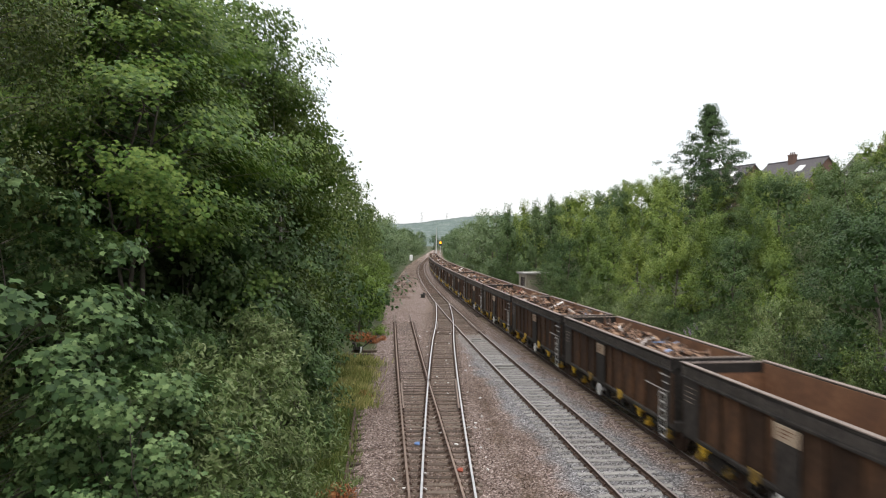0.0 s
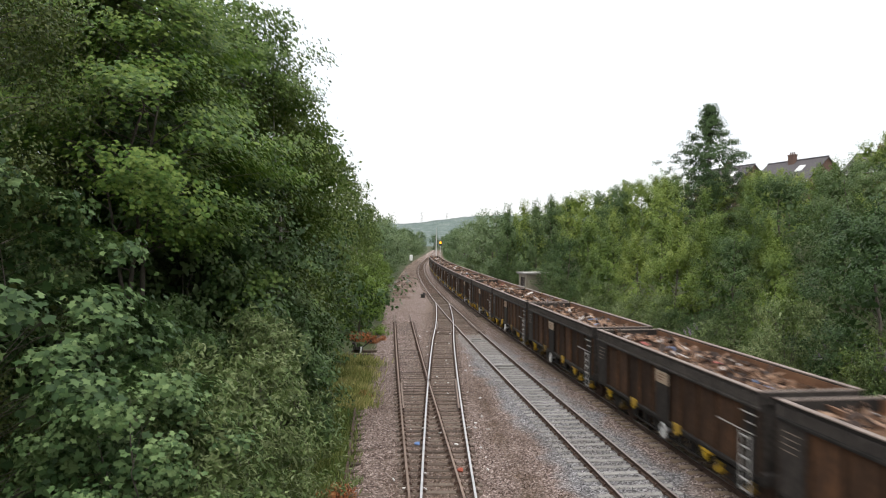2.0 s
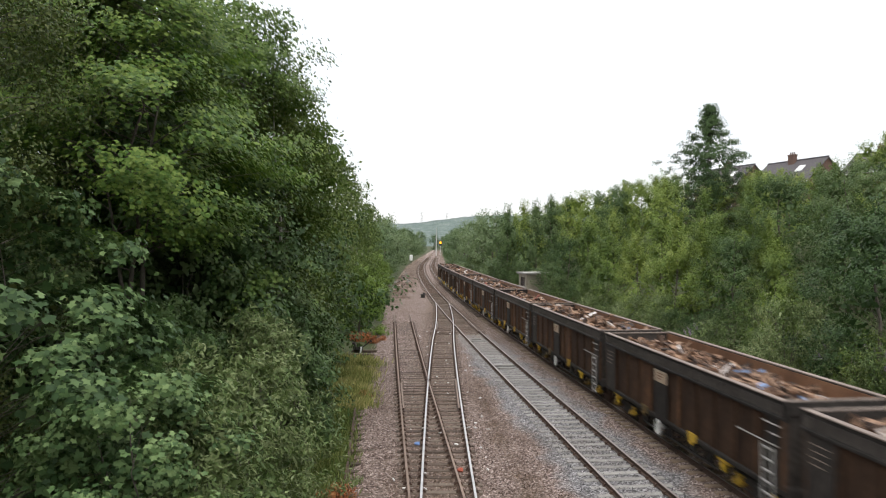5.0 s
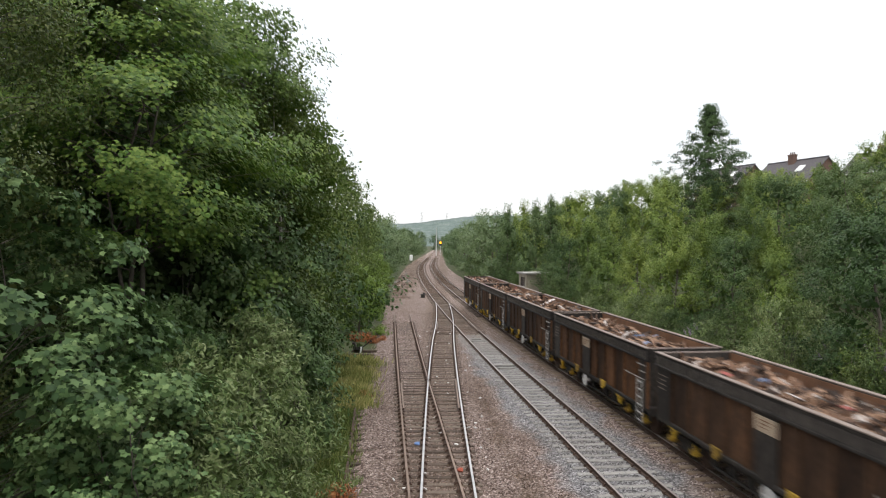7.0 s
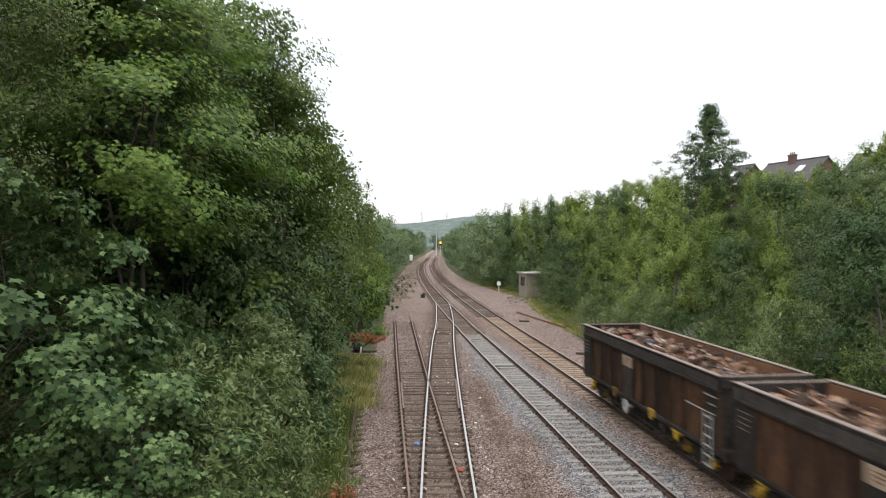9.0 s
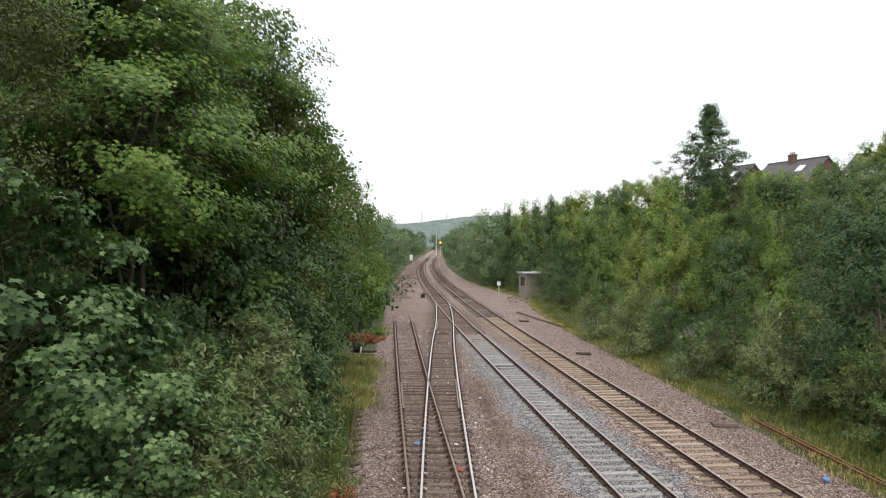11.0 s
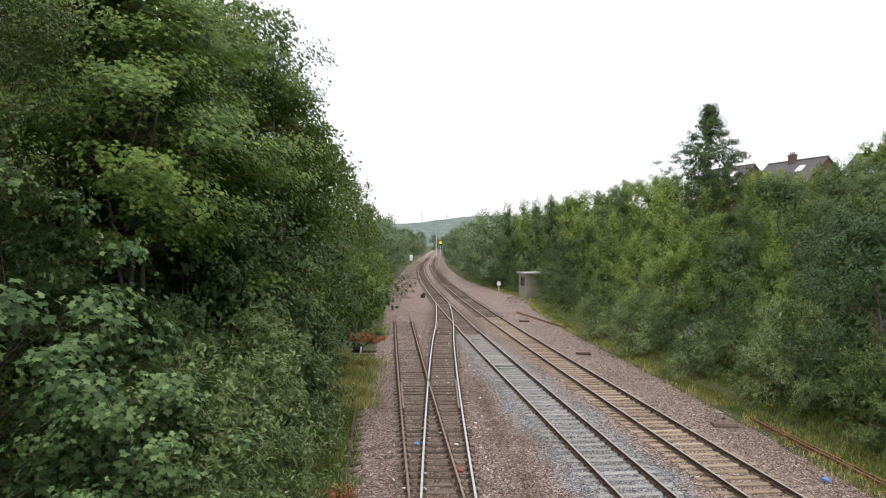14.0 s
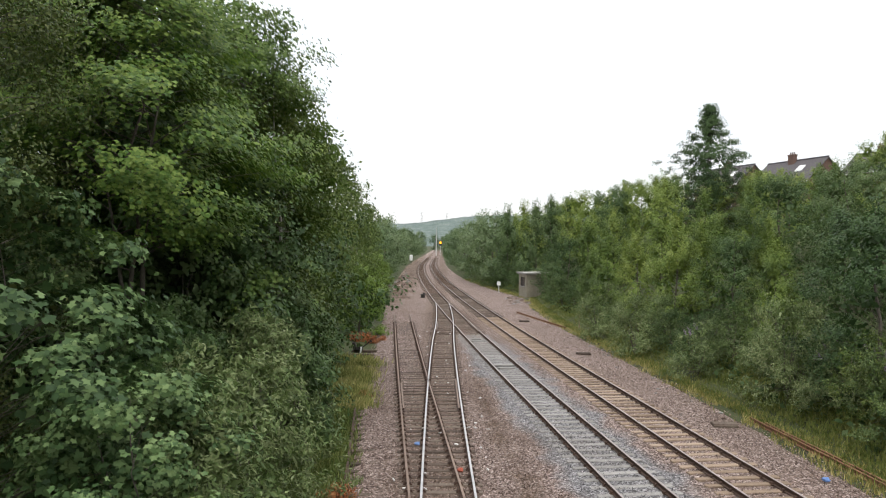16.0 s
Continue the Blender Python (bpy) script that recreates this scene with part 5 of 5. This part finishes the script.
def build_plants():
    rnd = random.Random(21)
    # young birches and alders over the high bank
    young = [plant(100 + k, 7.0, 0.2, 2.55, 66, 13, 16, 0.088, RHOMB, 1.05, rise=1.5, up=0.6, droop=0.0, trunk=0.06, profile=cone_profile, inner=0.66, jitter=0.065, scatter=(0.20, 0.20, 0.22), wild=0.36, low=1.0, core_leaves=800, core_size=3.6) for k in range(4)]
    dark = [plant(120 + k, 7.0, 0.2, 2.6, 70, 15, 13, 0.10, RHOMB, 0.62, rise=0.6, up=0.55, droop=0.1, trunk=0.08, profile=round_profile, inner=0.62, jitter=0.07, scatter=(0.42, 0.42, 0.28), core_leaves=700, core_size=3.2) for k in range(2)]
    young_far = [plant(110 + k, 7.0, 0.2, 2.4, 52, 10, 12, 0.135, RHOMB, 1.05, rise=1.5, up=0.6, droop=0.0, trunk=0.06, profile=cone_profile, inner=0.64, jitter=0.075, scatter=(0.22, 0.22, 0.24), wild=0.38, low=1.0, core_leaves=500, core_size=3.0) for k in range(2)]
    round_far = [plant(115 + k, 7.0, 0.2, 2.5, 52, 10, 12, 0.135, RHOMB, 0.85, rise=0.8, up=0.6, droop=0.0, trunk=0.06, profile=tall_profile, inner=0.62, jitter=0.08, scatter=(0.3, 0.3, 0.24), wild=0.45, low=1.0, core_leaves=500, core_size=3.0) for k in range(2)]
    sallow = [plant(140 + k, 3.0, 0.02, 1.8, 36, 13, 13, 0.125, SLIM, 0.60, rise=0.9, up=0.5, droop=0.1, trunk=0.04, stems=5, profile=bush_profile, inner=0.6, jitter=0.05) for k in range(3)]
    y = 13.0
    while y < 120:
        s = rnd.uniform(0.6, 0.95) if y < 48 else rnd.uniform(0.55, 1.1)
        x = edge_right(y) + 2.7 + rnd.uniform(-0.4, 0.7)
        if not (84 < y < 96):
            place_plant("sallow_bush", sallow[rnd.randrange(3)], [BARK, SALLOW if rnd.random() < 0.75 else DARK_LEAF], scaled(x, y, s, rnd.uniform(0, 360)), "grey-green sallow bush at the foot of the bank", "bush", "bushes along the bank")
        y += (2.4 + y * 0.025) * rnd.uniform(0.8, 1.2)
    # large grey-green bushes that stand forward on the verge
    for x, y, s, sz, mt, lb in ((14.7, 30.3, 1.15, 1.32, BUDDLEIA, "tall grey-green buddleia bush on the grass verge"), (12.3, 45.5, 1.05, 1.08, BUDDLEIA, "rounded grey-green bush on the verge"),
                                (13.4, 37.4, 0.95, 0.95, BUDDLEIA, "grey-green buddleia bush with faded purple flowers"), (15.7, 24.8, 0.95, 0.98, TURF_LEAF, "yellow-green buddleia bush with purple flower spikes"),
                                (15.2, 27.3, 0.8, 0.9, BUDDLEIA, "grey-green buddleia bush with faded purple flowers"), (11.6, 53.5, 1.0, 1.0, BUDDLEIA, "rounded grey-green bush on the verge")):
        bush = place_plant("buddleia_bush", sallow[rnd.randrange(3)], [BARK, mt], scaled(x, y, s, rnd.uniform(0, 360), 0, sz), lb, "bush", "buddleia bushes on the verge")
        if "flower" in lb:
            frng = np.random.default_rng(int(y * 10))
            heads = []
            for k in range(11):
                a, r = frng.random() * 6.28, 1.2 * math.sqrt(frng.random())
                base = np.array((r * math.cos(a), r * math.sin(a), 2.95 - 0.75 * r + frng.uniform(-0.15, 0.25)))
                q = frng.random(44)
                d = np.array((math.cos(a) * 0.5, math.sin(a) * 0.5, 0.8))
                heads.append(base + np.outer(q * 0.30, d) + frng.normal(size=(44, 3)) * (0.045 * (1.1 - q))[:, None])
            heads = np.concatenate(heads)
            fv = leaf_verts(heads, np.full(len(heads), 0.05), RHOMB, frng)
            tagged(link_mesh("flower_spikes", array_mesh("flower_spikes", fv.reshape(-1, 3), np.full(len(heads), 4)), FLOWER, bush, "faded purple flower spikes"), kind="stuff")
    for row, u in enumerate((4.8, 8.6, 12.8, 17.5, 22.5)):
        y = 15 + rnd.uniform(0, 3)
        while y < 175:
            x = edge_right(y) + u + rnd.uniform(-1.3, 1.3)
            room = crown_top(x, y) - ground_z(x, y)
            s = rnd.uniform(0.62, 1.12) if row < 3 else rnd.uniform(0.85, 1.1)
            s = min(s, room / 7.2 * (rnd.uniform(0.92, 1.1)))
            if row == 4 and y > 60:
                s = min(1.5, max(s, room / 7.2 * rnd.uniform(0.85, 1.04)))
            if x < 0.63 * y + 4.5 and s > 0.3 and not (row < 2 and 88 < y < 100 and u < 6):
                if rnd.random() < (0.90 if x < 0.53 * y else 0.4):
                    place_plant("young_birch", young[rnd.randrange(4)] if y < 62 else (round_far if row > 2 and rnd.random() < 0.6 else young_far)[rnd.randrange(2)], [BARK, YOUNG], scaled(x, y, max(s, 0.5), rnd.uniform(0, 360), -0.1, s), "young light green birch on the bank", "tree", "young trees on the bank")
                else:
                    place_plant("alder", dark[rnd.randrange(2)], [BARK, DARK_LEAF], scaled(x, y, max(s, 0.5), rnd.uniform(0, 360), -0.1, s), "dark green alder on the bank", "tree", "young trees on the bank")
            y += (4.1 + 0.35 * row) * (1 + y * 0.010) * rnd.uniform(0.8, 1.25)
    for x, y, s in ((13.6, 90.5, 1.2), (15.2, 94.0, 1.5), (14.4, 98.5, 1.4), (11.2, 103.5, 1.1), (9.8, 110.0, 1.3), (8.3, 117.0, 1.3), (7.0, 126.0, 1.4), (6.2, 136, 1.4)):
        place_plant("sallow_bush", sallow[rnd.randrange(3)], [BARK, DARK_LEAF if rnd.random() < 0.6 else SALLOW], scaled(x, y, s, rnd.uniform(0, 360)), "dense bush beside the lineside hut", "bush", "bushes along the bank")
    for k in range(12):
        y = 108 + rnd.uniform(-9, 9)
        x = (0.09 + 0.021 * k) * y + rnd.uniform(-0.5, 0.5)
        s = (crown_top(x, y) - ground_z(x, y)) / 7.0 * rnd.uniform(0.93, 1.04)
        if s > 0.3:
            place_plant("young_birch", round_far[rnd.randrange(2)] if rnd.random() < 0.6 else young_far[rnd.randrange(2)], [BARK, YOUNG if rnd.random() < 0.6 else DARK_LEAF], scaled(x, y, max(0.8, min(1.5, s)), rnd.uniform(0, 360), -0.1, min(1.7, s)), "young green birch on the bank", "tree", "young trees on the bank")
    for k in range(14):
        y = 74 + rnd.uniform(-7, 7)
        x = (0.30 + 0.025 * k) * y + rnd.uniform(-0.5, 0.5)
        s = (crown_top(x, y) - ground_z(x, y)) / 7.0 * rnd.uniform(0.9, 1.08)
        if abs(x - 28) > 3.0 or y < 70:
            place_plant("young_birch", round_far[rnd.randrange(2)] if rnd.random() < 0.5 else young_far[rnd.randrange(2)], [BARK, YOUNG], scaled(x, y, max(0.75, s), rnd.uniform(0, 360), -0.1, s), "young light green birch on the bank", "tree", "young trees on the bank")
    # brambles between the trees, in dark leaf so that the gaps look shaded
    rng = np.random.default_rng(77)
    for name, edge, sgn, n, mat, lb in (("brambles", edge_right, 1, 30000, DARK_LEAF, "tangled green brambles under the young trees, darkened as shade"), ("undergrowth", edge_left, -1, 12000, DARK_LEAF, "dark green undergrowth below the trees")):
        y = 14 + 130 * rng.random(n) ** 1.4
        u = 1.7 + (24 if sgn > 0 else 9) * rng.random(n)
        x = np.array([edge(v) for v in y]) + sgn * u
        z = np.array([ground_z(p, q) for p, q in zip(x, y)])
        tuft = np.array([0.5 + noise.noise((p * 0.6, q * 0.6, 7)) for p, q in zip(x, y)])
        pos = np.stack((x, y, z + 0.05 + np.clip(tuft, 0.1, 1.2) * rng.random(n) * 1.1), -1)
        nrm = leaf_verts(pos, 0.2 + 0.16 * rng.random(n), RHOMB, rng, 0.5, 0.0, 0.0)
        tagged(link_mesh(name, array_mesh(name, nrm.reshape(-1, 3), np.full(n, 4)), mat), lb, "undergrowth", kind="stuff")
    # pointed tree standing above the rest
    tall = plant(160, 13.7, 1.0, 5.6, 430, 8, 12, 0.165, RHOMB, 0.72, rise=0.15, up=0.6, droop=0.15, trunk=0.2, profile=lambda t: min(1.0, 1.5 * (1 - t)) * (1.12 - 0.34 * ((t * 7.5) % 1.0)), inner=0.3, jitter=0.10, flat=0.45, low=1.4, scatter=(0.45, 0.45, 0.16), core_leaves=900, core_size=2.4)
    place_plant("pointed_tree", tall, [BARK, DARK_LEAF], scaled(28.0, 75.0, 1.0, 0), "tall dark green tree of pointed shape above the bank", "tree")
    # far woods on both sides
    far = [plant(170 + k, 10.0, 0.3, 3.6, 42, 8, 10, 0.28, RHOMB, 1.3, rise=0.8, up=0.6, droop=0.1, trunk=0.14, profile=round_profile, inner=0.5, jitter=0.25) for k in range(3)]
    for side in (-1, 1):
        for u in ((3.4, 9.5) if side < 0 else (3.4,)):
            y = (118 if side > 0 else 125) + rnd.uniform(0, 5)
            while y < 460:
                x = edge_right(y) + u - (0.6 if u < 5 else 0) if side > 0 else edge_left(y) - u
                x += rnd.uniform(-1, 1)
                s = rnd.uniform(0.75, 1.2)
                if side > 0:
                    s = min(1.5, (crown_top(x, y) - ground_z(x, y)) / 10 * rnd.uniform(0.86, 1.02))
                else:
                    s = min(s * 1.05, (6.99 + 0.036 * y) / 10)
                place_plant("woodland_tree", far[rnd.randrange(3)], [BARK, FAR_LEAF], scaled(x, y, s, rnd.uniform(0, 360), -0.1), "distant green woodland tree beside the line", "tree", "far woods")
                y += 9.5 * (1 + (y - 120) * 0.006) * rnd.uniform(0.8, 1.2)
    for k in range(22):
        x = -150 + 14 * k + rnd.uniform(-4, 4)
        y = 690 + rnd.uniform(-25, 40)
        place_plant("woodland_tree", far[rnd.randrange(3)], [BARK, FAR_LEAF], scaled(x, y, rnd.uniform(1.3, 1.75), rnd.uniform(0, 360), -0.1), "distant green woodland tree beside the line", "tree", "far woods")
    # tall birches along the low side
    birch = [plant(200 + k, 14.5, 1.2, 2.8, 88, 12, 11, 0.175, RHOMB, 1.15, rise=0.6, up=0.4, droop=0.5, trunk=0.13, profile=tall_profile, inner=0.45, jitter=0.12) for k in range(3)]
    birch_low = [plant(205 + k, 14.5, 1.2, 2.8, 62, 9, 9, 0.25, RHOMB, 1.15, rise=0.6, up=0.4, droop=0.5, trunk=0.13, profile=tall_profile, inner=0.45, jitter=0.12) for k in range(2)]
    for x, y, s in ((-7.4, 33.5, 1.0), (-8.3, 40, 0.98), (-8.9, 47, 0.93), (-9.0, 55, 0.9), (-8.8, 64, 0.92), (-9.8, 74, 0.88), (-10.4, 86, 0.85), (-11.0, 98, 0.82), (-11.6, 112, 0.82),
                    (-12.5, 42, 1.05), (-19, 26, 1.15), (-15.5, 28, 1.1), (-7.0, 30.5, 0.98), (-12.8, 31.5, 1.28), (-13.6, 35.5, 1.36), (-16.5, 33.0, 1.3)):
        place_plant("silver_birch", birch[rnd.randrange(3)] if y < 60 else birch_low[rnd.randrange(2)], [BIRCH_BARK, BIRCH], scaled(x, y, s, rnd.uniform(0, 360)), "tall silver birch with drooping fine leaves", "tree", "birches beside the line")
    fine = plant(210, 14.5, 0.8, 2.8, 120, 20, 14, 0.088, RHOMB, 1.15, rise=0.5, up=0.45, droop=0.55, trunk=0.13, profile=tall_profile, inner=0.45, jitter=0.11, core_leaves=900, core_size=2.4)
    for x, y, s in ((-10.2, 14.6, 1.0), (-13.2, 18.0, 1.1)):
        place_plant("silver_birch", fine, [BARK, BIRCH_SHADED], scaled(x, y, s, rnd.uniform(0, 360)), "tall silver birch with drooping fine leaves", "tree", "birches beside the line")
    # large sycamores
    syc = [plant(220 + k, 15.5, 5.8 if k == 0 else 0.9, 4.3, 130, 24, 15, 0.148, LOBED_LOW, 1.0, rise=0.3, up=0.68, droop=0.3, trunk=0.17, stems=3, outward=1.1, low=0.9, clump=False, profile=round_profile, inner=0.5, jitter=0.13, flat=0.4, core_leaves=2200, core_size=1.2, scatter=(0.60, 0.60, 0.20), wild=0.48, hollow=(0.0, -3.2, 9.4, 1.35) if k == 0 else None) for k in range(2)]
    for x, y, s, k, r in ((-9.6, 21.5, 1.0, 0, 40), (-9.0, 28.5, 1.03, 1, 200)):
        place_plant("sycamore", syc[k], [BARK, SYCAMORE if k == 0 else SYCAMORE_DARK], scaled(x, y, s * 0.93, r, 0, s * (0.9 if k == 0 else 1.0)), "large sycamore in full green leaf", "tree", "sycamores beside the line")
    # near sycamore scrub below the bridge
    near = plant(240, 7.2, 0.3, 3.0, 90, 15, 11, 0.165, LOBED, 0.60, rise=0.5, up=0.6, droop=0.25, trunk=0.08, stems=4, profile=round_profile, inner=0.5, jitter=0.11, core_size=1.3, core_leaves=700)
    place_plant("sycamore_scrub", near, [BARK, SYCAMORE_SHADED], scaled(-8.5, 13.2, 1.15, 10, 0, 0.99), "near sycamore scrub with large green leaves darkened as if shaded", "bush", "sycamore scrub below the bridge")
    near_low = plant(241, 7.2, 0.3, 3.0, 90, 15, 11, 0.16, LOBED, 0.60, rise=0.5, up=0.6, droop=0.25, trunk=0.08, stems=4, profile=round_profile, inner=0.5, jitter=0.11, core_size=1.3, core_leaves=500)
    place_plant("sycamore_scrub", near_low, [BARK, SYCAMORE_SHADED], scaled(-5.3, 12.4, 0.78, 200, 0, 0.62), "near sycamore scrub with large green leaves darkened as if shaded", "bush", "sycamore scrub below the bridge")
    near_far = plant(242, 7.2, 0.3, 3.0, 90, 15, 11, 0.14, LOBED_LOW, 0.60, rise=0.5, up=0.6, droop=0.25, trunk=0.08, stems=4, profile=round_profile, inner=0.5, jitter=0.11, core_size=1.3, core_leaves=600)
    # dark leaf instead of sycamore leaf paints the shade under the large trees
    for x, y, s, r in ((-7.9, 20.0, 0.62, 80), (-10.4, 18.6, 0.7, 300)):
        place_plant("sycamore_scrub", near_far, [BARK, DARK_LEAF], scaled(x, y, s, r), "leafy sycamore saplings under the large trees", "bush", "sycamore saplings")
    willow = [plant(250 + k, 4.6, 0.1, 2.1, 48, 14, 12, 0.19, SLIM, 0.80, rise=0.9, up=0.45, droop=0.12, trunk=0.05, stems=5, profile=bush_profile, inner=0.5, jitter=0.06) for k in range(2)]
    for x, y, s, k in ((-4.5, 13.6, 0.85, 0), (-5.2, 17.5, 0.95, 1), (-5.8, 21.5, 0.95, 0), (-3.9, 10.8, 0.7, 1)):
        place_plant("willow_bush", willow[k], [BARK, SALLOW], scaled(x, y, s, rnd.uniform(0, 360)), "narrow-leaved willow bush on the low bank", "bush", "bushes on the low bank")
    hazel = [plant(260 + k, 5.5, 0.1, 2.2, 48, 13, 10, 0.18, RHOMB, 0.65, rise=0.5, up=0.6, droop=0.2, trunk=0.06, stems=4, profile=bush_profile, inner=0.5, jitter=0.1) for k in range(2)]
    for x, y, s, k in ((-5.3, 26.0, 0.86, 0), (-6.9, 27.5, 1.0, 1), (-7.7, 31.5, 1.0, 0), (-8.3, 37, 0.9, 1), (-9.5, 24, 1.2, 1), (-12.5, 17.0, 1.2, 0)):
        place_plant("dark_bush", hazel[k], [BARK, DARK_LEAF], scaled(x, y, s, rnd.uniform(0, 360)), "dense dark green bush below the trees", "bush", "bushes on the low bank")
    for x, y, s, k in ((-6.6, 55.5, 0.92, 1), (-7.3, 64, 0.86, 0), (-7.9, 72, 0.86, 1), (-8.4, 82, 0.9, 0), (-9.2, 93, 0.9, 1), (-9.9, 106, 0.95, 0), (-10.6, 118, 0.95, 1)):
        place_plant("light_green_bush", hazel[k], [BARK, LIGHT_LEAF], scaled(x, y, s, rnd.uniform(0, 360)), "light green bush overhanging the ballast edge", "bush", "bushes on the low bank")
    # dark backing trees added to close sky gaps in the camera's view
    shade = [plant(280 + k, 14.0, 0.4, 5.4, 74, 12, 11, 0.25, RHOMB, 1.5, rise=0.5, up=0.6, droop=0.2, trunk=0.14, stems=3, profile=bush_profile, inner=0.45, jitter=0.22, core_leaves=1100, core_size=2.6) for k in range(2)]
    for x, y, s, k in ((-18.0, 22.5, 1.06, 0), (-21.0, 29.0, 1.1, 1), (-14.0, 33.0, 1.02, 0), (-11.5, 35.5, 0.86, 1), (-13.8, 25.0, 1.02, 1), (-11.0, 24.8, 0.9, 0), (-7.5, 26.5, 0.66, 1), (-9.8, 38.0, 1.06, 0), (-13.5, 39.0, 1.15, 1)):
        place_plant("shaded_tree", shade[k], [BARK, DARK_LEAF], scaled(x, y, s, rnd.uniform(0, 360)), "dense dark tree behind the sycamores", "tree", "trees behind the sycamores")
    # browned bracken by the lever stand
    red = plant(270, 0.9, 0.05, 0.9, 40, 4, 8, 0.12, SLIM, 0.3, rise=0.5, up=0.4, trunk=0.02, stems=5, profile=bush_profile, jitter=0.05)
    for x, y, s in ((-6.5, 51.0, 0.75), (-5.8, 52.0, 0.8), (-5.1, 51.4, 0.6), (-4.5, 52.2, 0.45), (-2.95, 19.8, 0.6), (-3.6, 33.2, 0.4)):
        place_plant("bracken", red, [BARK, REDLEAF], scaled(x, y, s, rnd.uniform(0, 360)), "browned orange bracken clump on the ground", "bracken", "bracken clumps")



def build_debris():
    """Broken concrete and spoil by the hut and the far siding."""
    rng = random.Random(31)
    spots = [(9.6 + rng.uniform(-1.6, 1.6), 88 + rng.uniform(-5, 6), 0.32) for _ in range(36)] + [(-7.6 + rng.uniform(-1.2, 1.6), 132 + rng.uniform(-28, 34), 0.5) for _ in range(34)] + [(11.0 + rng.uniform(-1.2, 1.0), 30 + rng.uniform(-9, 26), 0.12) for _ in range(40)]
    for x, y, size in spots:
        bm = bmesh.new()
        bmesh.ops.create_icosphere(bm, subdivisions=1, radius=size * rng.uniform(0.4, 1.0))
        for v in bm.verts:
            v.co = Vector((v.co.x * rng.uniform(0.7, 1.3), v.co.y * rng.uniform(0.7, 1.3), v.co.z * 0.5))
        tagged(part("rubble_lump", bm, CONCRETE if rng.random() < 0.4 else BALLAST, None, "", pose(x, y, -0.24, 0, 0, rng.uniform(0, 360))), "broken lump of stone lying on the ballast", "rubble", "rubble lumps")


build_ground()
build_trackbed()
build_hill()
build_lineside()
build_hut()
build_debris()
build_house(pose(57.6, 116, 11.1, 0, 0, 19), "red-brick house with dark tiled roof above the cutting")
build_house(pose(57.0, 140.7, 12.6, 0, 0, 19), "red-brick house with dark tiled roof above the cutting")
build_house(pose(78.0, 125.3, 13.9, 0, 0, 19), "red-brick house with dark tiled roof above the cutting")
build_plants()
build_grass()
train = build_train()
build_tracks()


def motions():
    """The train runs past at an even speed; every wagon keeps to the line."""
    for i, w in enumerate(train):
        walk(w, [(k * 0.5, wagon_pose(i, k * 0.5)) for k in range(33)])


motions()
